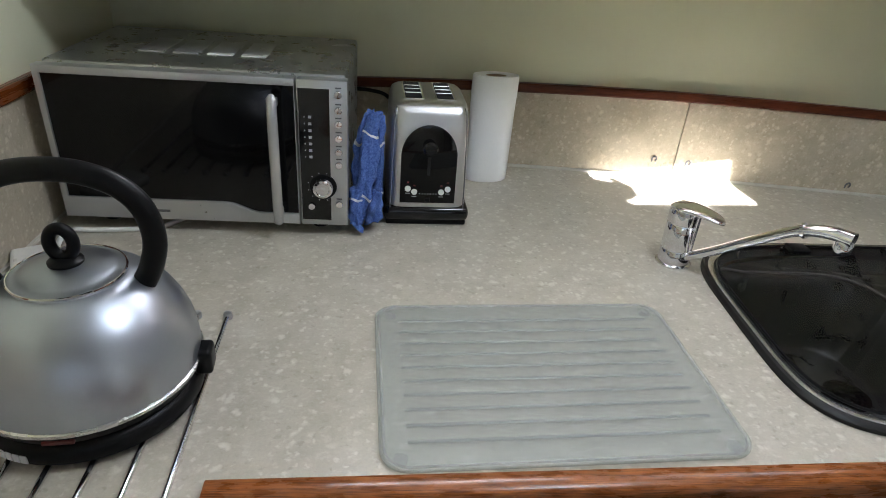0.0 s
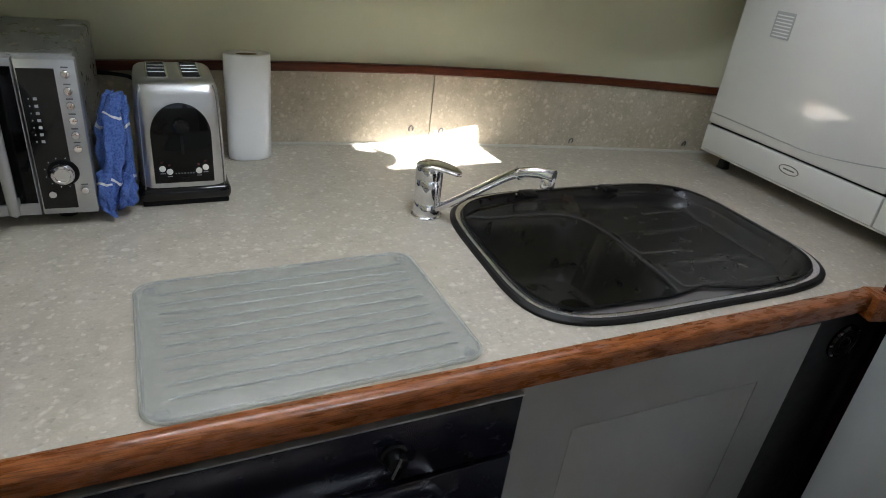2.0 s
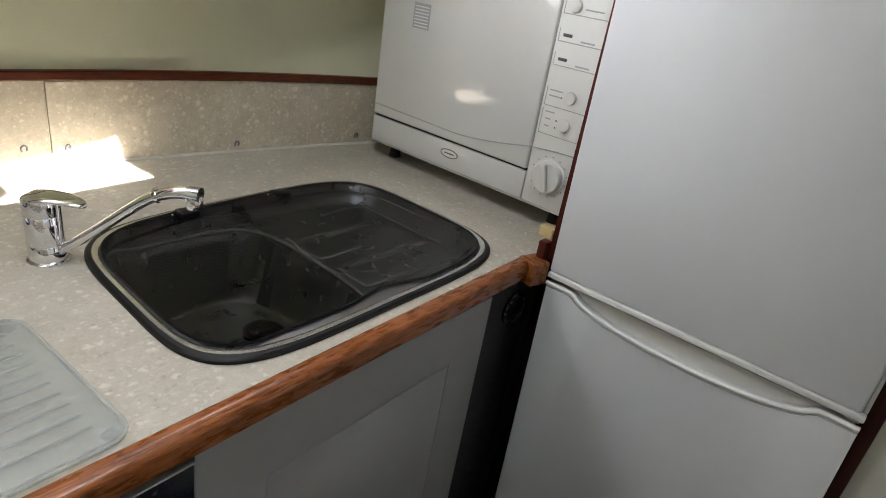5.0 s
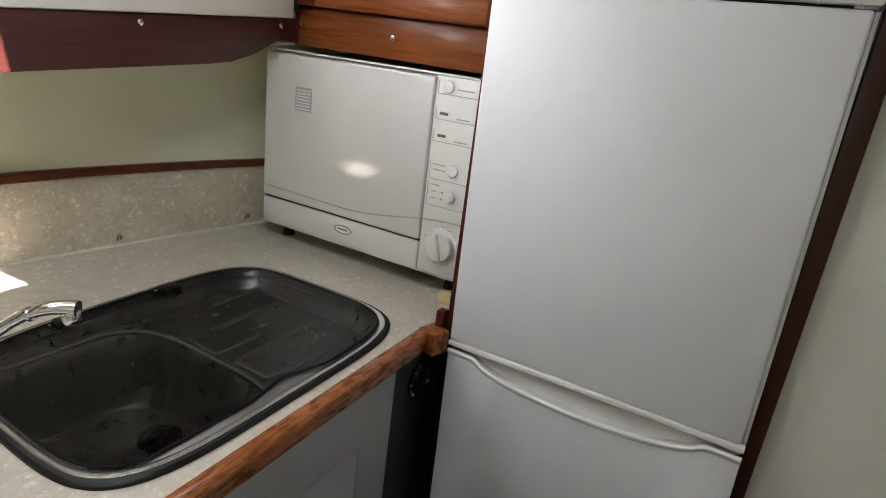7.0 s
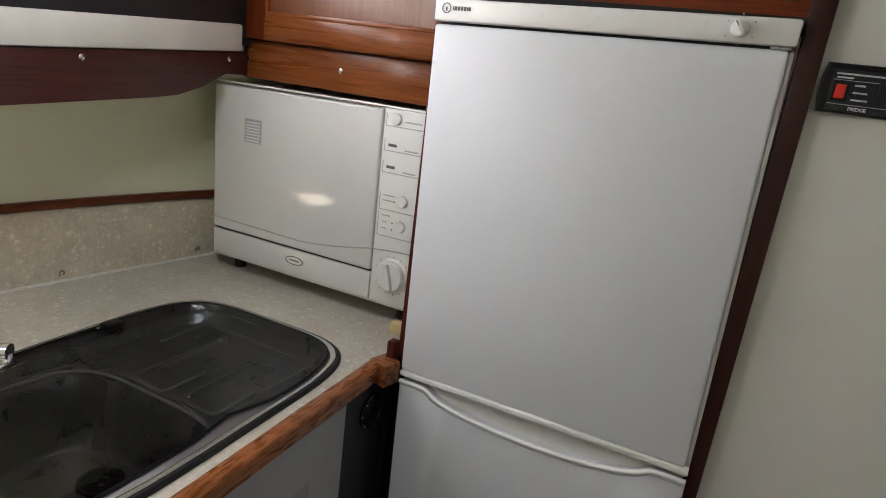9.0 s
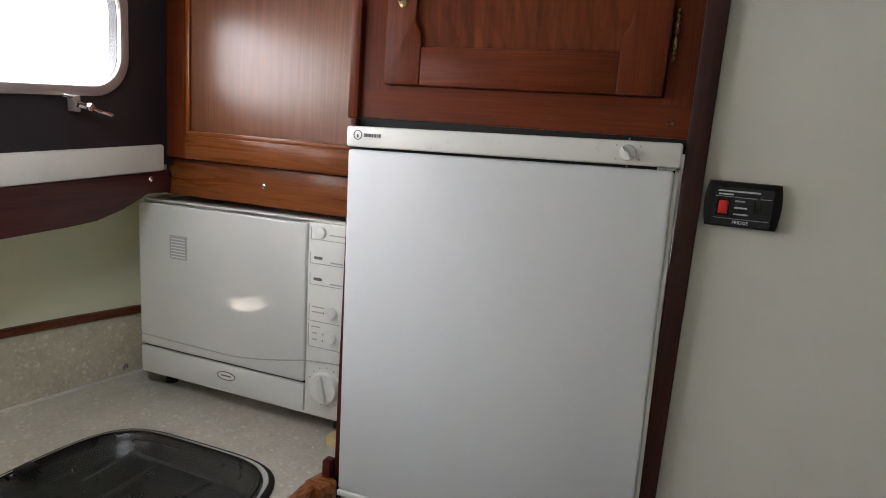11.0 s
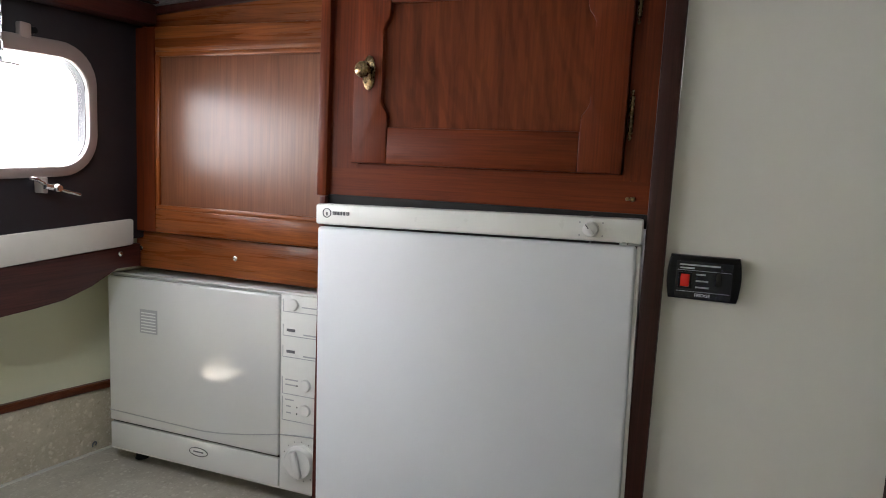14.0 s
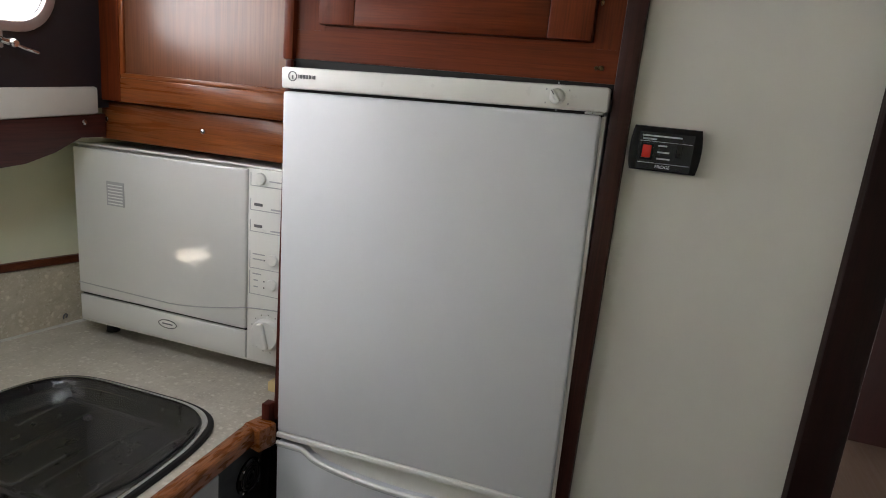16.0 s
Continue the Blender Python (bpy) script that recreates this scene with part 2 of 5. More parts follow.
STEEL = smudged("brushed_steel", (0.56, 0.56, 0.56), 0.27, 1.0, vary=0.04, spread=0.04, scale=12)
SILVER = smudged("silver_painted_plastic", (0.52, 0.53, 0.54), 0.33, 0.8, vary=0.06)
MW_CASE = smudged("grey_metallic_case", (0.42, 0.43, 0.41), 0.30, 0.9, vary=0.12, spread=0.06)
BRASS = smudged("aged_brass", (0.24, 0.165, 0.085), 0.27, 1.0, vary=0.3, spread=0.12, scale=60)
KETTLE_STEEL = smudged("satin_kettle_steel", (0.41, 0.44, 0.49), 0.36, 1.0, vary=0.03, spread=0.04, scale=18)
SINK_BLACK = smudged("black_enamel_sink", (0.017, 0.017, 0.018), 0.30, vary=0.15, spread=0.05, scale=9)
SINK_BLACK.node_tree.nodes["Principled BSDF"].inputs["Specular IOR Level"].default_value = 0.75
# lighter enamel: the highlight along lip and ribs is put into the colour
SINK_LIP = smudged("highlit_black_enamel", (0.085, 0.085, 0.085), 0.3, vary=0.1, spread=0.03, scale=8)
PAPER = smudged("white_kitchen_paper", (0.85, 0.85, 0.84), 0.9, vary=0.03, bump=0.5, bump_scale=220)
CARD = smudged("brown_card", (0.30, 0.21, 0.13), 0.8)
WHITE_PRINT = smudged("white_print", (0.75, 0.75, 0.75), 0.5)
GREY_PRINT = smudged("grey_print", (0.12, 0.12, 0.13), 0.5)
PALE_PRINT = smudged("pale_grey_print", (0.40, 0.41, 0.42), 0.5)
DIM_RED = material("dim_red_mark", (0.10, 0.012, 0.010), 0.4)
RED = material("red_rocker", (0.65, 0.02, 0.012), 0.25, 0, 0.4)
OVERCAST = bpy.data.materials.new("bright_overcast_sky")
OVERCAST.use_nodes = True
OVERCAST.node_tree.nodes["Principled BSDF"].inputs["Base Color"].default_value = (0.9, 0.92, 0.95, 1)
OVERCAST.node_tree.nodes["Principled BSDF"].inputs["Emission Color"].default_value = (0.97, 0.99, 1.0, 1)
OVERCAST.node_tree.nodes["Principled BSDF"].inputs["Emission Strength"].default_value = 1.3
ALU = smudged("pinkish_aluminium_frame", (0.42, 0.36, 0.34), 0.4, 0.6, vary=0.12)
CORK = smudged("pale_wood_block", (0.62, 0.50, 0.25), 0.6)
SEALANT = smudged("white_sealant", (0.62, 0.60, 0.54), 0.5, vary=0.15, scale=40)
CERAMIC = smudged("white_cable_plastic", (0.78, 0.78, 0.76), 0.35)


def see_through(name, tint, gloss_rough, gloss=0.05, frost=0.0, body_tone=0.69, gloss_tone=1.0):
    m = bpy.data.materials.new(name)
    m.use_nodes = True
    n, l = m.node_tree.nodes, m.node_tree.links
    n.remove(n["Principled BSDF"])
    tr = n.new("ShaderNodeBsdfTransparent")
    tr.inputs[0].default_value = (*tint, 1)
    gl = n.new("ShaderNodeBsdfGlossy")
    gl.inputs["Roughness"].default_value = gloss_rough
    gl.inputs[0].default_value = (gloss_tone, gloss_tone, gloss_tone, 1)
    mx = n.new("ShaderNodeMixShader")
    body = tr.outputs[0]
    if frost:
        df = n.new("ShaderNodeBsdfDiffuse")
        df.inputs[0].default_value = (body_tone, body_tone * 1.01, body_tone * 0.97, 1)
        m2 = n.new("ShaderNodeMixShader")
        m2.inputs[0].default_value = frost
        l.new(tr.outputs[0], m2.inputs[1])
        l.new(df.outputs[0], m2.inputs[2])
        body = m2.outputs[0]
    mx.inputs[0].default_value = gloss
    l.new(body, mx.inputs[1])
    l.new(gl.outputs[0], mx.inputs[2])
    l.new(mx.outputs[0], n["Material Output"].inputs[0])
    return m


LID_GLASS = see_through("smoked_lid_glass", (0.99, 0.99, 0.99), 0.008, 0.16, gloss_tone=0.19)
MAT_GLASS = see_through("frosted_board_glass", (0.90, 0.92, 0.915), 0.45, 0.025, 0.22, 0.60)
RIB_GLASS = see_through("darker_board_glass", (0.84, 0.86, 0.84), 0.4, 0.02, 0.38, 0.42)
PANE = see_through("window_pane", (0.97, 0.98, 0.98), 0.02, 0.04)

TOWEL = material("blue_cotton_towel", (0.06, 0.12, 0.40), 0.9)
_f = texture(TOWEL, 300.0, detail=3)
to_color(TOWEL, ramp(TOWEL, _f, [(0.3, (0.035, 0.075, 0.27)), (0.7, (0.11, 0.20, 0.52))]))
relief(TOWEL, _f, 0.8, 0.002)


# ---- building helpers ----
def base_of(ob):
    m = Matrix()
    while ob:
        m = ob.matrix_basis @ m
        ob = ob.parent
    return m


def link(name, bm, mat, parent=None, label="", smooth=0.7, local=False):
    """One mesh object from a bmesh; under a parent it is given in world places unless local."""
    if parent is not None and not local:
        bm.transform(base_of(parent).inverted())
    bmesh.ops.recalc_face_normals(bm, faces=bm.faces)
    me = bpy.data.meshes.new(name)
    bm.to_mesh(me)
    bm.free()
    me.materials.append(mat)
    if smooth:
        if not any(f.use_smooth for f in me.polygons):
            me.polygons.foreach_set("use_smooth", [True] * len(me.polygons))
        me.set_sharp_from_angle(angle=smooth)
    ob = new(name, me)
    ob.parent = parent
    if label:
        ob["label"] = label
    return ob


def part(name, bm, mat, parent, label="", local=False, smooth=0.7):
    return link(name, bm, mat, parent, label, smooth, local)


def thing(name, m, label, category, group=""):
    if not isinstance(m, Matrix):
        m = Matrix.Translation(m)
    ob = new(name)
    ob.matrix_basis = m
    ob.empty_display_size = 0.05
    return tagged(ob, label, category, group)


def structure(name, bm, mat, label, category, smooth=0.7):
    return tagged(link(name, bm, mat, None, "", smooth), label, category, "", "structure")


def box(x0, x1, y0, y1, z0, z1, bevel=0.0, seg=2):
    bm = bmesh.new()
    bmesh.ops.create_cube(bm, size=1)
    for v in bm.verts:
        v.co = Vector((x0 + (v.co.x + 0.5) * (x1 - x0), y0 + (v.co.y + 0.5) * (y1 - y0), z0 + (v.co.z + 0.5) * (z1 - z0)))
    if bevel:
        bmesh.ops.bevel(bm, geom=list(bm.edges), offset=bevel, segments=seg, affect="EDGES", profile=0.5)
        bm.normal_update()
        for f in bm.faces:  # the broad faces stay flat, the edges are rounded
            f.smooth = max(abs(c) for c in f.normal) < 0.999
    return bm


def add(bm, other):
    """Joins other into bm."""
    me = bpy.data.meshes.new("join")
    other.to_mesh(me)
    other.free()
    bm.from_mesh(me)
    bpy.data.meshes.remove(me)
    return bm


def lathe(profile, seg=40, m=None, scale_y=1.0):
    """A turned body: profile rows of (radius, height) round z."""
    bm = bmesh.new()
    rings = []
    for r, z in profile:
        if r < 1e-6:
            rings.append([bm.verts.new((0, 0, z))])
        else:
            rings.append([bm.verts.new((r * math.cos(2 * math.pi * k / seg), scale_y * r * math.sin(2 * math.pi * k / seg), z)) for k in range(seg)])
    for a, b in zip(rings, rings[1:]):
        for k in range(seg):
            q = [a[k % len(a)], a[(k + 1) % len(a)], b[(k + 1) % len(b)], b[k % len(b)]]
            q = list(dict.fromkeys(q))
            if len(q) > 2:
                bm.faces.new(q)
    for end in (rings[0], rings[-1]):
        if len(end) > 2:
            bm.faces.new(end)
    if m is not None:
        bm.transform(m)
    return bm


def tube(points, radius, seg=10, closed=False, flat=1.0):
    """A round bar along points; radius may be one number or one a point."""
    bm = bmesh.new()
    pts = [Vector(p) for p in points]
    n = len(pts)
    rad = radius if isinstance(radius, (list, tuple)) else [radius] * n
    side = None
    rings = []
    for k, p in enumerate(pts):
        a = pts[(k - 1) % n] if closed or k else p
        b = pts[(k + 1) % n] if closed or k < n - 1 else p
        d = (b - a).normalized()
        if side is None:
            side = d.cross(Vector((0, 0, 1)))
            side = side.normalized() if side.length > 0.05 else Vector((1, 0, 0))
        side = (side - d * side.dot(d)).normalized()
        up = side.cross(d)
        rings.append([bm.verts.new(p + rad[k] * (math.cos(2 * math.pi * j / seg) * side + flat * math.sin(2 * math.pi * j / seg) * up)) for j in range(seg)])
    pairs = list(zip(rings, rings[1:])) + ([(rings[-1], rings[0])] if closed else [])
    for a, b in pairs:
        for j in range(seg):
            bm.faces.new((a[j], a[(j + 1) % seg], b[(j + 1) % seg], b[j]))
    if not closed:
        bm.faces.new(rings[0])
        bm.faces.new(rings[-1])
    return bm


def curve(points, steps=8):
    """A smooth line through points."""
    p = [Vector(q) for q in points]
    p = [2 * p[0] - p[1]] + p + [2 * p[-1] - p[-2]]
    out = []
    for a, b, c, d in zip(p, p[1:], p[2:], p[3:]):
        for k in range(steps):
            t = k / steps
            out.append(0.5 * (2 * b + (c - a) * t + (2 * a - 5 * b + 4 * c - d) * t * t + (3 * b - a - 3 * c + d) * t ** 3))
    return out + [p[-2]]


def plate(outer, holes=(), thick=0.01, to3=None, bevel=0.0):
    """A flat plate with holes: loops of (u, v), turned into space by to3(u, v, w), w from 0 to thick."""
    bm = bmesh.new()
    edges = []
    for loop in (outer, *holes):
        vs = [bm.verts.new((u, v, 0)) for u, v in loop]
        edges += [bm.edges.new((vs[k], vs[(k + 1) % len(vs)])) for k in range(len(vs))]
    bmesh.ops.triangle_fill(bm, edges=edges, use_beauty=True)
    r = bmesh.ops.extrude_face_region(bm, geom=list(bm.faces))
    for v in r["geom"]:
        if isinstance(v, bmesh.types.BMVert):
            v.co.z = thick
    if bevel:
        sharp = [e for e in bm.edges if len(e.link_faces) == 2 and e.calc_face_angle(0) > 0.8 and abs(e.verts[0].co.z - e.verts[1].co.z) < 1e-6]
        bmesh.ops.bevel(bm, geom=sharp, offset=bevel, segments=2, affect="EDGES", profile=0.5)
        bm.normal_update()
        for f in bm.faces:
            f.smooth = abs(f.normal.z) < 0.999
    for v in bm.verts:
        v.co = Vector(to3(*v.co)) if to3 else v.co
    return bm


def rounded(u0, u1, v0, v1, r, seg=6):
    out = []
    for cu, cv, a0 in ((u1 - r, v1 - r, 0), (u0 + r, v1 - r, 90), (u0 + r, v0 + r, 180), (u1 - r, v0 + r, 270)):
        out += [(cu + r * math.cos(radians(a0 + 90 * k / seg)), cv + r * math.sin(radians(a0 + 90 * k / seg))) for k in range(seg + 1)]
    return out


def words(name, text, size, m, mat, parent, label=""):
    """Lettering as a thin mesh at the pose m (in the parent's space)."""
    c = bpy.data.curves.new(name, "FONT")
    c.body, c.size, c.extrude, c.align_x, c.align_y = text, size, 0.0003, "LEFT", "CENTER"
    tmp = bpy.data.objects.new(name, c)
    me = bpy.data.meshes.new_from_object(tmp)
    bpy.data.objects.remove(tmp)
    me.transform(m)
    me.materials.append(mat)
    ob = new(name, me)
    ob.parent = parent
    if label:
        ob["label"] = label
    return ob


def screw(at, facing, mat, label, parent=None, r=0.0055):
    """A small round screw head with a slot, facing along a way."""
    turn = Vector(facing).to_track_quat("Z", "Y").to_matrix().to_4x4()
    bm = lathe([(r, 0), (r, 0.001), (r * 0.75, 0.0025), (0, 0.003)], 14, Matrix.Translation(at) @ turn)
    return link("screw", bm, mat, parent, label)


# ---- the setting ----
TOP = 0.90  # worktop height
LEFT, RIGHT = -1.155, 1.25
CEIL = 1.985


def wall_y(x):
    """The hull side behind the worktop, slightly bowed."""
    return 0.062 - 0.105 * x - 0.06 * x * x


def front_y(x):
    """The front edge of the worktop."""
    return -0.749 + 0.0342 * x


def sheer(x):
    """The rise of the side deck and the cabin side towards the bow."""
    return 0.058 * (x - 0.4)


def bowed(z0, z1, proud, thick, x0=LEFT, x1=RIGHT, steps=26, rise=lambda x: 0.0, bevel=0.0):
    """A strip that follows the hull side, its face so far in front of it."""
    bm = bmesh.new()
    rows = []
    for k in range(steps + 1):
        x = x0 + (x1 - x0) * k / steps
        y, h = wall_y(x) - proud, rise(x)
        if bevel:
            sec = [(y, z0 + bevel), (y + bevel, z0), (y + thick, z0), (y + thick, z1), (y + bevel, z1), (y, z1 - bevel)]
        else:
            sec = [(y, z0), (y + thick, z0), (y + thick, z1), (y, z1)]
        rows.append([bm.verts.new((x, yy, zz + h)) for yy, zz in sec])
    n = len(rows[0])
    for a, b in zip(rows, rows[1:]):
        for j in range(n):
            bm.faces.new((a[j], a[(j + 1) % n], b[(j + 1) % n], b[j]))
    bm.faces.new(rows[0])
    bm.faces.new(rows[-1])
    return bm


floor = structure("floor", box(-1.3, 3.2, -3.2, 0.3, -0.04, 0.0), FLOOR, "varnished brown wooden cabin sole boards", "floor")
hull = structure("wall_north", bowed(-0.02, 1.50, 0.0, 0.06), HULL, "cream vinyl lined hull side behind the worktop", "wall")
structure("wall_west", box(LEFT - 0.05, LEFT, -3.2, 0.25, -0.02, 2.05), HULL, "cream lined bulkhead beside the microwave", "wall")
structure("wall_east", box(RIGHT, RIGHT + 0.05, -0.74, 0.05, -0.02, 2.05), HULL, "plain closing wall behind the dishwasher", "wall")
trim_z = lambda x: 0.002 - 0.025 * (x - 0.1) ** 2  # noqa: E731
structure("trim_back", bowed(1.067, 1.086, 0.014, 0.016, LEFT + 0.002, RIGHT - 0.002, rise=trim_z, bevel=0.003), TRIM_X, "thin varnished mahogany strip along the splashback", "trim")
structure("trim_left", box(LEFT, LEFT + 0.014, -1.9, wall_y(LEFT) - 0.016, 1.109, 1.132, 0.003), MAHOG_Y, "varnished mahogany strip on the side splashback", "trim")
# splashback in two sheets with a joint between them
splash = structure("splashback", bowed(TOP, 1.072, 0.006, 0.005, LEFT, -0.0015, rise=lambda x: 0.0), SPLASH, "beige stone-pattern laminate splashback in two sheets", "splashback")
part("panel", bowed(TOP, 1.066, 0.006, 0.005, 0.0015, RIGHT), SPLASH, splash)
part("panel", box(LEFT, LEFT + 0.005, -1.9, wall_y(LEFT) - 0.008, TOP, 1.110), SPLASH, splash)
structure("sealant_line", bowed(TOP, TOP + 0.005, 0.011, 0.008, LEFT + 0.006, RIGHT), SEALANT, "pale sealant bead along the worktop joint", "trim")
structure("sealant_side", box(LEFT + 0.005, LEFT + 0.010, -1.9, wall_y(LEFT) - 0.014, TOP, TOP + 0.005), SEALANT, "pale sealant bead at the side wall", "trim")

# worktop: one sheet, with a hole for the sink
SINK_C, SINK_H, SINK_N = (0.205, -0.479), (0.323, 0.229), 4.6


def sink_loop(grow=0.0, seg=96, n=SINK_N):
    out = []
    for k in range(seg):
        a = 2 * math.pi * k / seg
        c, s = math.cos(a), math.sin(a)
        u = math.copysign(abs(c) ** (2 / n), c) * (SINK_H[0] + grow)
        v = math.copysign(abs(s) ** (2 / n), s) * (SINK_H[1] + grow)
        bow = 0.012 * (u / SINK_H[0]) ** 2 - 0.010 * (v / SINK_H[1])  # slightly wider at the front
        out.append((SINK_C[0] + u * (1.0 - 0.02 * v / SINK_H[1]), SINK_C[1] + v + 0.015 * u / SINK_H[0] * 0.6 - bow * 0.3))
    return out


IN_X = -0.777  # inner corner of the L-shaped worktop
END_X = 0.508
outer = [(LEFT, -1.95), (IN_X, -1.95), (IN_X, front_y(IN_X)), (END_X, front_y(END_X)), (0.535, -0.742), (RIGHT, -0.742)]
outer += [(x, wall_y(x) - 0.006) for x in np.linspace(RIGHT, LEFT, 24)]
worktop = structure("worktop", plate(outer, [sink_loop(-0.012)], 0.034, lambda u, v, w: (u, v, TOP - 0.034 + w)), WORKTOP, "L-shaped worktop in beige stone-pattern laminate", "worktop", 0.5)


def edging(p, q, drop=0.025, width=0.023, lift=0.010):
    """A rounded wooden lip from p to q; the lip stands in front of the line."""
    p, q = Vector((*p, 0)), Vector((*q, 0))
    d = (q - p).normalized()
    o = Vector((d.y, -d.x, 0))  # outwards
    sec = [(-0.006, TOP + 0.001), (-0.005, TOP + lift - 0.002), (-0.001, TOP + lift), (width - 0.006, TOP + lift), (width - 0.001, TOP + lift - 0.004), (width, TOP + lift - 0.009), (width, TOP - drop + 0.004), (width - 0.004, TOP - drop), (-0.006, TOP - drop)]
    bm = bmesh.new()
    rows = []
    for e in (p, q):
        rows.append([bm.verts.new((e.x + o.x * a, e.y + o.y * a, z)) for a, z in sec])
    n = len(sec)
    for j in range(n):
        bm.faces.new((rows[0][j], rows[0][(j + 1) % n], rows[1][(j + 1) % n], rows[1][j]))
    bm.faces.new(rows[0])
    bm.faces.new(rows[1])
    return bm


lip = structure("worktop_edging", edging((IN_X + 0.001, front_y(IN_X)), (END_X, front_y(END_X))), LIP_X, "varnished mahogany lip along the worktop edge", "trim")
part("side_lip", edging((IN_X - 0.001, -1.95), (IN_X - 0.001, front_y(IN_X) - 0.0205)), LIP_Y, lip)
bm = box(-0.021, 0.021, -0.022, 0.022, TOP - 0.034, TOP + 0.012, 0.003)
bm.transform(Matrix.Translation((END_X + 0.014, -0.752, 0)) @ Matrix.Rotation(radians(-14), 4, "Z"))
part("end_block", bm, LIP_Y, lip)
part("coaming", box(0.536, 0.5575, -0.7610, -0.7440, TOP, TOP + 0.044, 0.002), EDGE_Z, lip, "dark red mahogany upstand")

# side deck valance, padded band and cabin side with its window
Y_CAB = -0.200


def band(z0, z1, y0, y1, x0, x1, bevel=0.0):
    bm = box(x0, x1, y0, y1, z0, z1, bevel)
    for v in bm.verts:
        v.co.z += sheer(v.co.x)
    return bm


def valance_low(x):
    return min(1.303 + 0.06 * x + 1.8 * max(0.0, x - 0.48) ** 2, 1.384)


xs = np.linspace(LEFT, 0.705, 30)
loop = [(x, valance_low(x)) for x in xs] + [(x, 1.418 + sheer(x)) for x in xs[::-1]]
structure("valance", plate(loop, (), 0.018, lambda u, v, w: (u, Y_CAB + 0.001 + w, v), 0.003), DARK_X, "dark mahogany valance under the side deck", "valance")
structure("side_deck", band(1.36, 1.44, Y_CAB + 0.02, 0.3, LEFT, RIGHT), HULL, "pale underside of the side deck", "ceiling")
structure("padded_band", band(1.419, 1.478, Y_CAB - 0.006, Y_CAB + 0.05, LEFT, 0.681, 0.006), CUSHION, "cream leathercloth padded band along the cabin side", "trim")
WX0, WX1, WZ0, WZ1 = 0.02, 0.565, 1.600, 1.808
hole = rounded(WX0, WX1, WZ0, WZ1, 0.062, 8)
loop = [(LEFT, 1.432), (0.74, 1.432), (0.74, 2.03), (LEFT, 2.075)]
# second window, out of view, added to go with the aft fill lamp
hole2 = rounded(-0.72, -0.14, WZ0, WZ1, 0.062, 8)
structure("cabin_side", plate(loop, [hole, hole2], 0.022, lambda u, v, w: (u, Y_CAB + w, v + sheer(u))), DARKWALL, "dark brown cabin side with rounded windows", "wall", 0.5)
for k, (a, b) in enumerate(((WX0, WX1), (-0.72, -0.14))):
    win = structure("window_%d" % (k + 1), plate(rounded(a - 0.020, b + 0.020, WZ0 - 0.020, WZ1 + 0.030, 0.08, 8), [rounded(a, b, WZ0, WZ1, 0.062, 8)], 0.012, lambda u, v, w: (u, Y_CAB - 0.012 + w, v + sheer(u)), 0.003), ALU, "rounded cabin window in a pinkish metal frame", "window")
    pane = part("pane", plate(rounded(a - 0.004, b + 0.004, WZ0 - 0.004, WZ1 + 0.004, 0.062, 8), (), 0.004, lambda u, v, w: (u, Y_CAB + 0.004 + w, v + sheer(u))), PANE, win)
    pane.visible_shadow = False
# deck-edge beam under the headlining
bm = band(1.899, 1.944, Y_CAB - 0.052, Y_CAB - 0.001, LEFT, 0.705, 0.008)
structure("beam", bm, DARK_X, "dark stained beam under the headlining", "beam")
structure("beam_cap", band(1.944, 1.958, Y_CAB - 0.060, Y_CAB - 0.001, LEFT, 0.705, 0.006), DARK_X, "dark moulding along the headlining", "trim")

# headlining with an open deck hatch, unseen; its outline is cut to shape the sun patch
reach = (CEIL - TOP) / math.tan(radians(SUN_EL))
off = Vector((to_sun.x, to_sun.y)).normalized() * reach
# corners of the sun patch on the worktop, carried up along the sun
hatch = [(-0.200, 0.140), (-0.190, 0.030), (-0.150, 0.010), (-0.155, 0.050), (-0.116, -0.010), (-0.118, -0.045), (-0.162, -0.090), (-0.140, -0.100), (0.128, -0.080), (0.112, 0.140)]
hatch = [(x + 0.007 + off.x, y - 0.021 + off.y) for x, y in hatch]
def camber(y):
    """The headlining falls towards the side deck."""
    return 2.001 - 0.0704 * (max(y, -0.95) + 0.743)


lining = plate([(-1.3, -0.95), (3.2, -0.95), (3.2, -0.172), (-1.3, -0.172)], [hatch], 0.02, lambda u, v, w: (u, v, camber(v) + w))
add(lining, plate([(-1.3, -3.2), (3.2, -3.2), (3.2, -0.95), (-1.3, -0.95)], (), 0.02, lambda u, v, w: (u, v, camber(v) + w)))
structure("ceiling", lining, CEILING, "white stippled headlining", "ceiling")

structure("backdrop", box(-3.0, 9.0, 4.0, 4.02, -1.0, 7.0), OVERCAST, "bright pale sky outside the cabin window", "sky")

# unseen far side of the saloon, window openings added for light, and the way forward
south = plate([(-1.3, -0.02), (3.2, -0.02), (3.2, 2.05), (-1.3, 2.05)], [rounded(-1.1, -0.1, 1.45, 1.71, 0.08), rounded(0.1, 1.0, 1.45, 1.71, 0.08)], 0.05, lambda u, v, w: (u, -3.2 + w, v))
structure("wall_south", south, BULKHEAD, "unseen far cabin side with openings added to let in light", "wall")
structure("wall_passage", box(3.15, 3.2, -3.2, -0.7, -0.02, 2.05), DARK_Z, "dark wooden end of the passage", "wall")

# bulkhead beside the fridge and the dark wooden door post
structure("wall_bulkhead", box(0.567, 0.61, -1.634, -1.332, -0.02, 2.02), BULKHEAD, "off-white painted bulkhead beside the fridge", "wall")
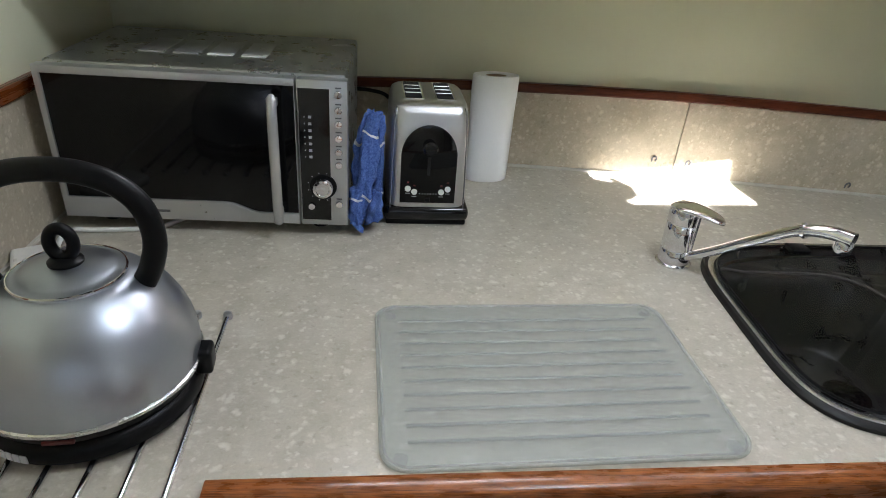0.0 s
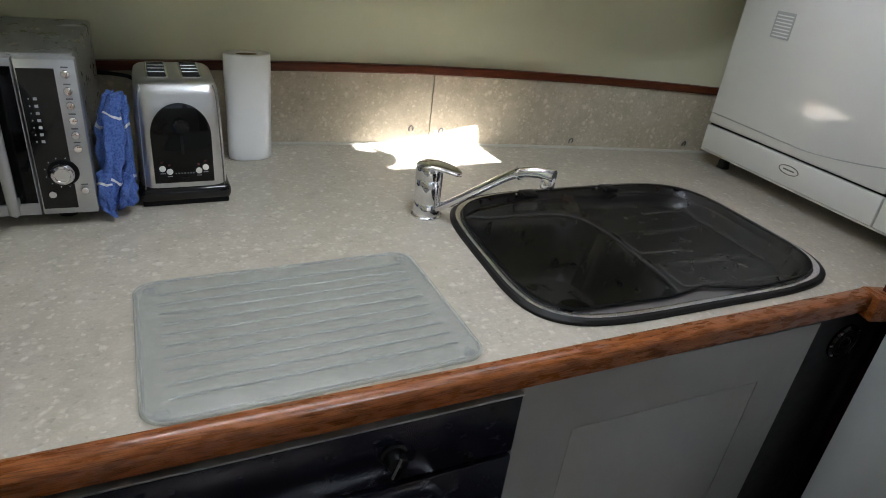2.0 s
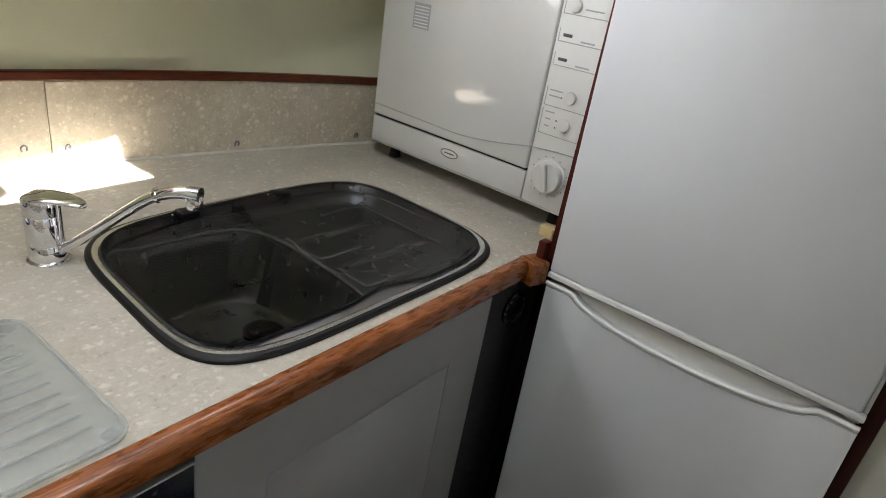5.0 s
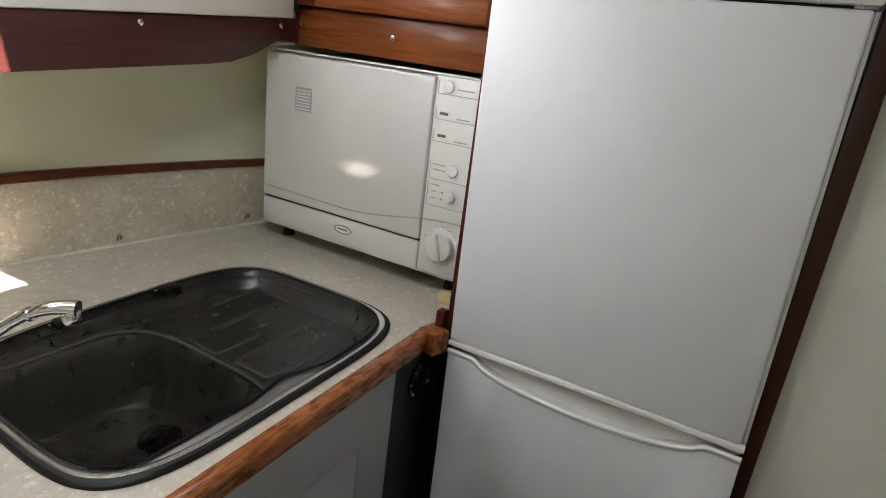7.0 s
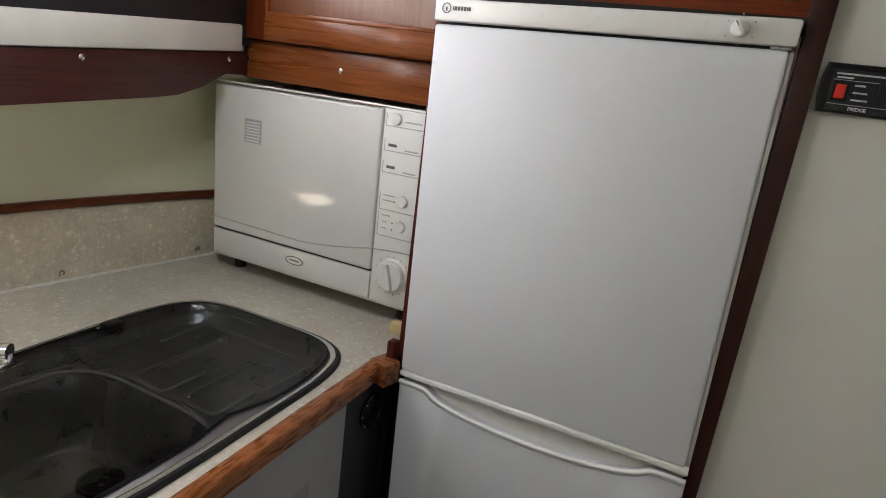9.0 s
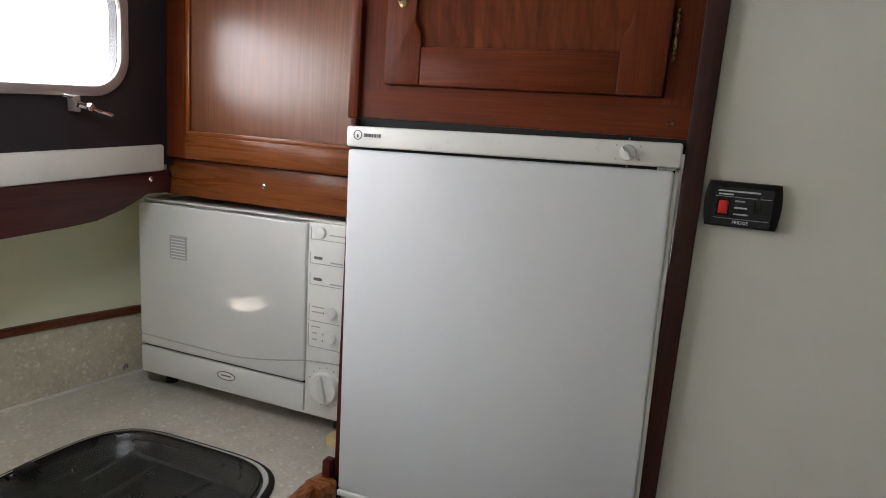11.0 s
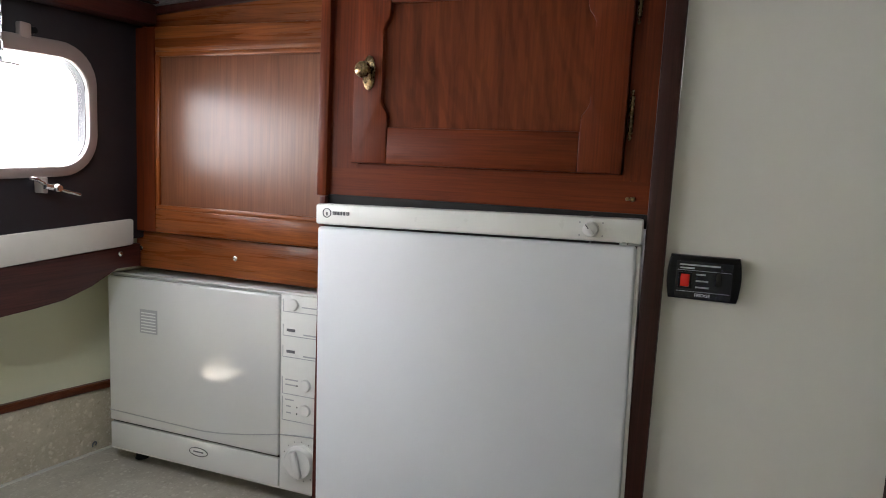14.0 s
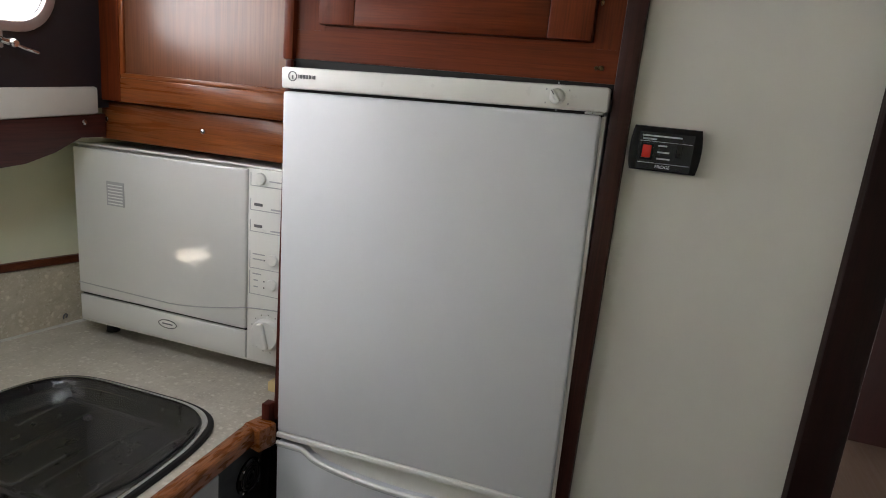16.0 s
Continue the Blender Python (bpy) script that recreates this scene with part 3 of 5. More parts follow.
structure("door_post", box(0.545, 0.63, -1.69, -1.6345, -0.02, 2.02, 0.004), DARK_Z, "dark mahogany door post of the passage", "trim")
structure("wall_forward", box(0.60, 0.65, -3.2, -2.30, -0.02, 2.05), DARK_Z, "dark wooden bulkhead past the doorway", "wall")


# ---- fridge and its cabinet ----
def build_fridge():
    W = 0.2655
    f = thing("fridge_freezer", pose(0.537, -1.062, 0.0, -1.1, 0, 0), "white two-door fridge freezer with a plain glossy finish", "fridge")
    part("body", box(0.045, 0.58, -W, W, 0.03, 1.570, 0.004), WHITE, f, local=True)
    part("control_panel", box(-0.004, 0.05, -W - 0.001, W + 0.001, 1.5375, 1.572, 0.004), WHITE_PLASTIC, f, local=True)
    part("gap", box(0.012, 0.05, -W + 0.006, W - 0.006, 1.520, 1.5395), DARK_GAP, f, local=True)
    part("upper_door", box(0.0, 0.044, -W + 0.006, W, 0.900, 1.533, 0.005, 3), WHITE, f, local=True)
    part("gasket_strip", box(0.010, 0.0448, -W, -W + 0.0056, 0.900, 1.532, 0.001), WHITE_PLASTIC, f, "pale door gasket", local=True)
    part("door_edge_strip", box(-0.003, 0.044, -W, W, 0.889, 0.8995, 0.002), WHITE_PLASTIC, f, local=True)
    part("gap", box(0.008, 0.05, -W + 0.004, W - 0.004, 0.8832, 0.8892), DARK_GAP, f, local=True)
    # lower door: its top edge sweeps down into a long shallow grip
    def dip(y):
        t = (y) / 0.205
        return 0.0 if abs(t) >= 1 else -0.035 * (1 - t * t) ** 0.5
    ys = np.linspace(-W, W, 61)
    loop = [(y, 0.876 + dip(y)) for y in ys] + [(W, 0.05), (-W, 0.05)]
    part("lower_door", plate(loop, (), 0.044, lambda u, v, w: (w, u, v), 0.003), WHITE, f, local=True)
    rim = [(0.001, y, 0.8765 + dip(y)) for y in ys]
    part("grip_rim", tube(rim, 0.0046, 10), WHITE_PLASTIC, f, "rounded white edge of the grip", local=True)
    # no groove is cut: a grey line gives its shade
    part("groove_shade_line", tube([(0.0003, y, 0.8690 + dip(y)) for y in ys], 0.0009, 6), PALE_PRINT, f, "thin grey line for the shaded groove below the grip", local=True)
    part("grip_scoop", box(0.020, 0.044, -0.22, 0.22, 0.83, 0.8828), WHITE_PLASTIC, f, local=True)
    part("hinge", box(0.002, 0.03, -W + 0.004, -W + 0.024, 0.8835, 0.8885, 0.001), SILVER, f, local=True)
    part("hinge", box(0.002, 0.03, -W + 0.004, -W + 0.03, 1.5335, 1.5372, 0.001), SILVER, f, local=True)
    # thermostat knob with tick marks
    ky, kz = -0.195, 1.555
    face = Matrix.Translation((-0.004, ky, kz)) @ Matrix.Rotation(radians(-90), 4, "Y")
    knob = part("thermostat_knob", lathe([(0.0115, 0), (0.0115, 0.005), (0.0100, 0.014), (0.008, 0.015), (0, 0.015)], 24, face), WHITE_PLASTIC, f, local=True)
    g = box(-0.0275, -0.0185, -0.0028, 0.0028, -0.0105, 0.0105, 0.002)
    g.transform(Matrix.Translation((0, ky, kz)) @ Matrix.Rotation(radians(-35), 4, "X"))
    grip = part("grip", g, WHITE_PLASTIC, knob, local=True)
    g = box(-0.0279, -0.0274, -0.0006, 0.0006, 0.002, 0.0095)
    g.transform(Matrix.Translation((0, ky, kz)) @ Matrix.Rotation(radians(-35), 4, "X"))
    part("pointer", g, GREY_PRINT, knob, local=True)
    for k in range(6):
        a = radians(-60 + 60 * k)
        c = Vector((-0.0045, ky + 0.019 * math.sin(a), kz + 0.019 * math.cos(a)))
        part("tick_mark", box(c.x, c.x + 0.001, c.y - 0.001, c.y + 0.001, c.z - 0.0012, c.z + 0.0012), PALE_PRINT, f, local=True)
    # maker's mark as plain shapes: a ring and bars
    ring = [(-0.0045, 0.244 + 0.0075 * math.cos(a), 1.5575 + 0.0075 * math.sin(a)) for a in np.linspace(0, 2 * math.pi, 25)[:-1]]
    part("badge_ring", tube(ring, 0.0008, 6, True), GREY_PRINT, f, local=True)
    part("badge_stem", box(-0.005, -0.003, 0.2428, 0.2452, 1.5530, 1.5590), GREY_PRINT, f, local=True)
    y = 0.2325
    for w in (0.0012, 0.0042, 0.0042, 0.0036, 0.0036, 0.0012, 0.0036):
        part("badge_bar", box(-0.005, -0.003, y - w, y, 1.5545, 1.5605), GREY_PRINT, f, local=True)
        y -= w + 0.0016
    return f


build_fridge()


def cabinet_door(parent, y0, y1, z0, z1, xf, stile, rail, mat_v, mat_h, panel_mat, thick=0.02, scallop=0.0):
    """A framed door facing -x with a sunk panel; y0 > y1."""
    def side(y_in, y_out, sign, name):
        zs = np.linspace(z0 + rail, z1 - rail, 25)
        inner = []
        for z in zs:
            t = (z - (z0 + z1) / 2) / ((z1 - z0) / 2 - rail)
            s = scallop * max(0.0, min(1.0, (0.78 - abs(t)) / 0.16)) if scallop else 0.0
            inner.append((y_in + sign * s, z))
        loop = [(y_out, z0), (y_in, z0)] + inner + [(y_in, z1), (y_out, z1)]
        loop = [p for k, p in enumerate(loop) if k == 0 or (Vector(p) - Vector(loop[k - 1])).length > 1e-5]
        return part(name, plate(loop, (), thick, lambda u, v, w: (xf + w, u, v), 0.0025), mat_v, parent)
    side(y0 - stile, y0, 1, "stile")
    side(y1 + stile, y1, -1, "stile")
    part("rail", box(xf + 0.0006, xf + thick, y1 + stile + 0.0002, y0 - stile - 0.0002, z0, z0 + rail, 0.002), mat_h, parent)
    part("rail", box(xf + 0.0006, xf + thick, y1 + stile + 0.0002, y0 - stile - 0.0002, z1 - rail, z1, 0.002), mat_h, parent)
    part("panel", box(xf + 0.009, xf + 0.017, y1 + stile - 0.012, y0 - stile + 0.012, z0 + rail - 0.012, z1 - rail + 0.012), panel_mat, parent)


def finial_hinge(parent, x, y, z, h=0.075):
    prof = [(0, -h / 2), (0.0016, -h / 2 + 0.002), (0.0026, -h / 2 + 0.005), (0.0014, -h / 2 + 0.009), (0.0036, -h / 2 + 0.011), (0.0036, -0.001), (0.003, 0), (0.0036, 0.001), (0.0036, h / 2 - 0.011), (0.0014, h / 2 - 0.009), (0.0026, h / 2 - 0.005), (0.0016, h / 2 - 0.002), (0, h / 2)]
    return part("hinge", lathe(prof, 14, Matrix.Translation((x, y, z))), BRASS, parent, "aged brass finial hinge")


def build_fridge_cabinet():
    c = thing("fridge_cabinet", (0.60, -1.03, 0.0), "varnished mahogany cabinet framing the fridge freezer", "cabinet")
    X = 0.570
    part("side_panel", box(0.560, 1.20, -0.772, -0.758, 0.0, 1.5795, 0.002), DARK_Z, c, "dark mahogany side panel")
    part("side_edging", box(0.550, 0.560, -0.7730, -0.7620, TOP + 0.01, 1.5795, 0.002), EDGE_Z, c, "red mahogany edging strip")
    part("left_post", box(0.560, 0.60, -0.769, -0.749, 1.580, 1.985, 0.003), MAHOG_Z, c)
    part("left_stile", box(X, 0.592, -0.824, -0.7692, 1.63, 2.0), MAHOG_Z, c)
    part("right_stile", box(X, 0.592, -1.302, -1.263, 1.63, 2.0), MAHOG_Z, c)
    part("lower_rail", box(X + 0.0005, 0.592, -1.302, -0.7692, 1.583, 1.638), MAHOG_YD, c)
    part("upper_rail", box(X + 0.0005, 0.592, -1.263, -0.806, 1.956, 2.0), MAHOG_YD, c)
    # near-black box over the fridge top, standing in for the shadow under the rail
    part("shadow_gap", box(0.566, 0.61, -1.302, -0.770, 1.562, 1.5825), DARK_GAP, c)
    part("crown", box(0.520, 0.60, -0.800, -0.700, 1.974, 1.997, 0.006), DARK_X, c)
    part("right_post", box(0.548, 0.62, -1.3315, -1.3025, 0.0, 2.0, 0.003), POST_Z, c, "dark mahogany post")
    d = part("door_backing", box(X + 0.014, X + 0.02, -1.275, -0.808, 1.63, 1.965), MAHOG_Z, c)
    door = part("door", box(X + 0.004, X + 0.012, -1.25, -0.83, 1.66, 1.94), PANEL_Z, c)
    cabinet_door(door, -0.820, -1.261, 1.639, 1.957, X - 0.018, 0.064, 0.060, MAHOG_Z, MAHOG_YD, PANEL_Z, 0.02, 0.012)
    # oval brass plate with a turned knob
    ky, kz = -0.849, 1.788
    face = Matrix.Translation((X - 0.018, ky, kz)) @ Matrix.Rotation(radians(-90), 4, "Y")
    pl = [(0.011 * math.cos(a) , 0.024 * math.sin(a) + (0.0 if math.sin(a) == 0 else math.copysign(0.004, math.sin(a)))) for a in np.linspace(0, 2 * math.pi, 29)[:-1]]
    esc = part("knob_plate", plate(pl, (), 0.0025, lambda u, v, w: (X - 0.018 - w, ky + u, kz + v - 0.002), 0.0008), BRASS, door, "aged brass knob plate")
    part("knob", lathe([(0.006, 0), (0.005, 0.008), (0.0055, 0.012), (0.0115, 0.016), (0.0135, 0.021), (0.012, 0.027), (0.006, 0.030), (0, 0.0305)], 24, face @ Matrix.Translation((0, 0, 0.002))), BRASS, door, "aged brass knob")
    finial_hinge(c, X - 0.006, -1.2680, 1.725)
    finial_hinge(c, X - 0.006, -1.2680, 1.889)
    screw((X, -1.279, 1.604), (-1, 0, 0), BRASS, "small brass screw", c, 0.004)
    screw((X, -1.272, 1.604), (-1, 0, 0), BRASS, "small brass screw", c, 0.003)


build_fridge_cabinet()


def build_side_cabinet():
    X = 0.712
    c = thing("wall_cabinet", (0.75, -0.45, 1.38), "varnished mahogany wall cabinet above the dishwasher", "cabinet")
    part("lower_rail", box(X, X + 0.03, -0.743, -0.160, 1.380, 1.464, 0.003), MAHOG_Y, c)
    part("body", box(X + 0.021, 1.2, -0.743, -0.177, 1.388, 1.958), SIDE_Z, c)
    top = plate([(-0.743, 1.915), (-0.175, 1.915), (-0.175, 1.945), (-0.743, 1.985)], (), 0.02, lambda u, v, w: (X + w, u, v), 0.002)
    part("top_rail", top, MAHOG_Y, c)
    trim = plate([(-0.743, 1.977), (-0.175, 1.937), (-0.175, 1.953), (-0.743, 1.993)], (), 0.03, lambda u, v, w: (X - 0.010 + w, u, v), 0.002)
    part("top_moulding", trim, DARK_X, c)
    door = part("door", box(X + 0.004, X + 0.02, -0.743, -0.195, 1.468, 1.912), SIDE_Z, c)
    # shade on the stiles is put in with the darker wood copy
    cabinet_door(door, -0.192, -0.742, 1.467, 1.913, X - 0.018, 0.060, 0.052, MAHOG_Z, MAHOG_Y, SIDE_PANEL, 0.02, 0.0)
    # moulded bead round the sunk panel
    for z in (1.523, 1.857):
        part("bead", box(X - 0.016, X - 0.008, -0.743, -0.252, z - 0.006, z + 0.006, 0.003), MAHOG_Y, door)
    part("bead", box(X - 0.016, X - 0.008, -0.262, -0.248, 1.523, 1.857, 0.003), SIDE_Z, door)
    for z in (1.56, 1.83):
        part("hinge", lathe([(0.003, -0.028), (0.003, 0.028)], 10, Matrix.Translation((X - 0.01, -0.186, z))), SILVER, c, "steel butt hinge")
    for y in (-0.192, -0.457):
        screw((X, y, 1.424), (-1, 0, 0), CHROME, "chrome screw", c, 0.006)


build_side_cabinet()
for x in (0.305, 0.648):
    s = screw((x, Y_CAB + 0.001, 1.397 + 0.058 * (x - 0.299)), (0, -1, 0), CHROME, "", None, 0.006)
    tagged(s, "chrome screw in the dark valance", "screw", "valance screws")


# ---- dishwasher ----
def build_dishwasher():
    X = 0.685
    d = thing("dishwasher", pose(X, -0.12, TOP, 0, 0, 0), "glossy white countertop dishwasher with a side control panel", "dishwasher")
    Y0, YS, Y1 = -0.122, -0.598, -0.715  # left side, door edge, right side
    Z0, ZS, Z1 = 0.943, 1.007, 1.358
    part("body", box(X + 0.012, X + 0.48, Y1, Y0, Z0 - 0.002, Z1 + 0.004, 0.004), WHITE_PLASTIC, d)
    part("door", box(X - 0.006, X + 0.012, YS + 0.002, Y0 - 0.003, ZS + 0.003, Z1, 0.005, 3), DW_WHITE, d)
    part("plinth", box(X - 0.004, X + 0.012, YS + 0.002, Y0 - 0.003, Z0, ZS - 0.002, 0.003), DW_WHITE, d)
    part("control_panel", box(X - 0.005, X + 0.012, Y1, YS - 0.001, Z0, Z1 + 0.004, 0.004), WHITE_PLASTIC, d)
    part("seam", box(X + 0.004, X + 0.0125, YS - 0.0012, YS + 0.0022, Z0 + 0.002, Z1 - 0.002), DARK_GAP, d, "dark seam beside the door")
    part("seam", box(X + 0.004, X + 0.0125, YS + 0.0025, Y0 - 0.005, ZS - 0.0022, ZS + 0.0032), DARK_GAP, d, "dark seam under the door")
    part("edge_strip", box(X + 0.0, X + 0.013, Y1, Y0, Z0 - 0.006, Z0 - 0.0005, 0.002), WHITE_PLASTIC, d)
    part("edge_strip", box(X + 0.0, X + 0.013, Y1, Y0, Z1 + 0.0045, Z1 + 0.0085, 0.0015), WHITE_PLASTIC, d)
    # raised swoop near the foot of the door, carried on across the panel
    ys = np.linspace(Y0 - 0.004, Y1 + 0.004, 60)
    def swoop(y):
        t = (Y0 - y) / (Y0 - Y1)
        return 1.036 - 0.010 * t + 0.16 * max(0, t - 0.45) ** 1.5 if t < 0.8 else 1.036 - 0.008 + 0.16 * 0.35 ** 1.5 + 0.012 * math.sin((t - 0.8) / 0.2 * 1.6) * 0.6
    part("swoop_line", tube([(X - 0.0062, y, swoop(y)) for y in ys], 0.0013, 6), PALE_PRINT, d, "raised curved line")
    for y in (-0.165, -0.66):
        part("foot", lathe([(0.016, 0), (0.014, 0.006), (0.012, 0.036)], 16, Matrix.Translation((X + 0.05, y, TOP))), RUBBER, d)
        part("foot", lathe([(0.016, 0), (0.014, 0.006), (0.012, 0.036)], 16, Matrix.Translation((X + 0.42, y, TOP))), RUBBER, d)
    # sticker with rows of print
    stick = part("sticker", box(X - 0.0068, X - 0.006, -0.273, -0.223, 1.234, 1.289), PALE_PRINT, d, "small printed grey sticker")
    for k in range(7):
        part("print_bar", box(X - 0.0073, X - 0.0066, -0.269, -0.227, 1.238 + 0.007 * k, 1.2405 + 0.007 * k), WHITE_PRINT, stick)
    # oval badge with a plain bar
    ov = [(-0.387 + 0.025 * math.cos(a), 0.980 + 0.0095 * math.sin(a)) for a in np.linspace(0, 2 * math.pi, 29)[:-1]]
    badge = part("badge", plate(ov, (), 0.002, lambda u, v, w: (X - 0.004 - w, u, v), 0.0006), WHITE_PLASTIC, d, "small oval badge")
    part("badge_ring", tube([(X - 0.0062, u, v) for u, v in ov], 0.0011, 6, True), GREY_PRINT, badge)
    part("badge_bar", box(X - 0.0068, X - 0.0058, -0.401, -0.373, 0.9788, 0.9816), GREY_PRINT, badge)
    # controls from the top: push button, two lamps, two buttons, dial
    def frame_line(y0, y1, z0, z1):
        for a in (((y0, z1), (y0, z0)), ((y0, z0), (y1, z0))):
            part("panel_line", tube([(X - 0.005, *a[0]), (X - 0.005, *a[1])], 0.0009, 5), PALE_PRINT, d)
    for z0, z1 in ((1.327, 1.353), (1.2765, 1.3005), (1.2315, 1.2555), (1.1525, 1.1895), (1.0955, 1.1465)):
        frame_line(-0.606, -0.700, z0, z1)
    def button(y, z, r, name):
        m = Matrix.Translation((X - 0.005, y, z)) @ Matrix.Rotation(radians(-90), 4, "Y")
        return part(name, lathe([(r, 0), (r, 0.003), (r * 0.9, 0.0055), (r * 0.5, 0.0065), (0, 0.0065)], 24, m), WHITE_PLASTIC, d)
    button(-0.630, 1.3425, 0.0125, "door_button")
    button(-0.662, 1.1765, 0.0125, "push_button")
    button(-0.662, 1.1225, 0.0125, "push_button")
    for z in (1.2885, 1.2435):
        part("indicator_lamp", box(X - 0.0062, X - 0.0045, -0.635, -0.615, z - 0.003, z + 0.003, 0.001), GREY_PRINT, d, "small dark indicator lamp")
        part("print_bar", box(X - 0.0056, X - 0.0045, -0.685, -0.655, z - 0.008, z - 0.005), PALE_PRINT, d)
    for y0, y1, z in ((-0.613, -0.643, 1.1835), (-0.613, -0.638, 1.1725), (-0.613, -0.634, 1.1405), (-0.616, -0.627, 1.1265), (-0.616, -0.627, 1.1125), (-0.650, -0.690, 1.339)):
        part("print_bar", box(X - 0.0056, X - 0.0045, y1, y0, z - 0.0013, z + 0.0013), PALE_PRINT, d)
    for z in (1.1265, 1.1125, 1.1725):
        part("print_dot", box(X - 0.0056, X - 0.0045, -0.643, -0.640, z - 0.0016, z + 0.0016), GREY_PRINT, d)
    m = Matrix.Translation((X - 0.005, -0.653, 1.0115)) @ Matrix.Rotation(radians(-90), 4, "Y")
    dial = part("dial", lathe([(0.039, 0), (0.039, 0.002), (0.035, 0.0035), (0.034, 0.012), (0.031, 0.015), (0, 0.015)], 40, m), WHITE_PLASTIC, d, "round white programme dial")
    g = box(-0.007, 0.007, -0.029, 0.029, 0.0, 0.011, 0.004, 3)
    g.transform(m @ Matrix.Translation((0, 0, 0.014)) @ Matrix.Rotation(radians(-75), 4, "Z"))
    part("grip_bar", g, WHITE_PLASTIC, dial)
    for k in range(14):
        a = radians(20 + k * 24)
        part("tick_mark", box(X - 0.0056, X - 0.0045, -0.653 + 0.0425 * math.cos(a) - 0.001, -0.653 + 0.0425 * math.cos(a) + 0.001, 1.0115 + 0.0425 * math.sin(a) - 0.001, 1.0115 + 0.0425 * math.sin(a) + 0.001), GREY_PRINT, dial)
    d.matrix_basis = pose(X, -0.123, TOP, -0.6, 0, 0)


build_dishwasher()
tagged(link("wooden_wedge", box(0.655, 0.684, -0.708, -0.676, TOP, TOP + 0.022, 0.002), CORK, None), "small pale wooden block beside the dishwasher", "block")


# ---- sink, lid and tap ----
def build_sink():
    s = thing("sink", (SINK_C[0], SINK_C[1], TOP), "black enamel inset sink with a steel rim and half drainer", "sink")

    def ring(levels, mat, name, label=""):
        """A closed band round the sink: rows of (grow, height)."""
        bm = bmesh.new()
        loops = [[bm.verts.new((x, y, TOP + h)) for x, y in sink_loop(g)] for g, h in levels]
        n = len(loops[0])
        for a, b in zip(loops, loops[1:]):
            for k in range(n):
                bm.faces.new((a[k], a[(k + 1) % n], b[(k + 1) % n], b[k]))
        return part(name, bm, mat, s, label)

    ring([(0.000, 0.0005), (0.000, 0.005), (-0.003, 0.0085), (-0.0085, 0.009)], RUBBER, "gasket", "black rubber edge")
    ring([(-0.0085, 0.009), (-0.0095, 0.0105), (-0.016, 0.0104), (-0.0185, 0.0085)], RIM_STEEL, "rim", "satin steel rim")
    ring([(-0.0185, 0.0085), (-0.021, 0.006), (-0.026, -0.004)], SINK_BLACK, "inner_edge")
    # pressed floor: a deep bowl beside a shallow drainer with raised ribs
    bm = bmesh.new()
    N, M = 72, 56
    inner = sink_loop(-0.0255, 4 * N)

    def depth(x, y):
        q = (abs((x - 0.062) / 0.142) ** 4 + abs((y + 0.492) / 0.176) ** 4) ** 0.25
        t = min(1.0, max(0.0, (1.05 - q) / 0.17))
        bowl = t * t * (3 - 2 * t)
        e = (abs((x - SINK_C[0]) / 0.300) ** 4.6 + abs((y - SINK_C[1]) / 0.207) ** 4.6) ** (1 / 4.6)
        w = min(1.0, max(0.0, (1.0 - e) / 0.09))
        shallow = w * w * (3 - 2 * w)
        z = -0.004 - 0.026 * shallow - 0.128 * bowl - 0.006 * bowl * (1 - q)
        # ridge between bowl and drainer, and the drainer's ribs
        z += 0.009 * math.exp(-((q - 1.13) / 0.035) ** 2) * shallow
        if x > 0.235 and shallow > 0.2:
            for ry in (-0.41, -0.53, -0.62):
                z += 0.005 * math.exp(-((y - ry) / 0.006) ** 2) * min(1, max(0, (x - 0.24) / 0.02)) * min(1, max(0, (0.47 - x) / 0.02))
        return z

    rows = []
    for i in range(M + 1):
        f = i / M
        rows.append([bm.verts.new((SINK_C[0] + (px - SINK_C[0]) * f, SINK_C[1] + (py - SINK_C[1]) * f, 0)) for px, py in inner] if i else [bm.verts.new((*SINK_C, 0))])
    for v in bm.verts:
        v.co.z = TOP + depth(v.co.x, v.co.y)
    n = len(inner)
    for k in range(n):
        bm.faces.new((rows[0][0], rows[1][k], rows[1][(k + 1) % n]))
    for a, b in zip(rows[1:], rows[2:]):
        for k in range(n):
            bm.faces.new((a[k], b[k], b[(k + 1) % n], a[(k + 1) % n]))
    part("bowl", bm, SINK_BLACK, s, smooth=1.2)
    def edge(points, r):
        return tube([(x, y, TOP + depth(x, y) + 0.001) for x, y in points], r, 8, False, 0.6)

    lip = []
    for k in range(81):
        a = radians(-60 + 270 * k / 80)
        c, sn = math.cos(a), math.sin(a)
        lip.append((0.062 + 0.155 * math.copysign(abs(c) ** 0.5, c), -0.492 + 0.192 * math.copysign(abs(sn) ** 0.5, sn)))
    part("bowl_lip", edge(lip, 0.0042), SINK_LIP, s, "raised lip of the bowl")
    for pts in ([(0.236, -0.385), (0.234, -0.470), (0.245, -0.485), (0.330, -0.486)], [(0.240, -0.530), (0.238, -0.590), (0.250, -0.604), (0.330, -0.605)], [(0.36, -0.330), (0.45, -0.330), (0.475, -0.36), (0.48, -0.56)]):
        line = [(p.x, p.y) for p in curve([(x, y, 0) for x, y in pts], 6)]
        part("drainer_rib", edge(line, 0.0040), SINK_LIP, s)
    zf = TOP + depth(0.135, -0.462)
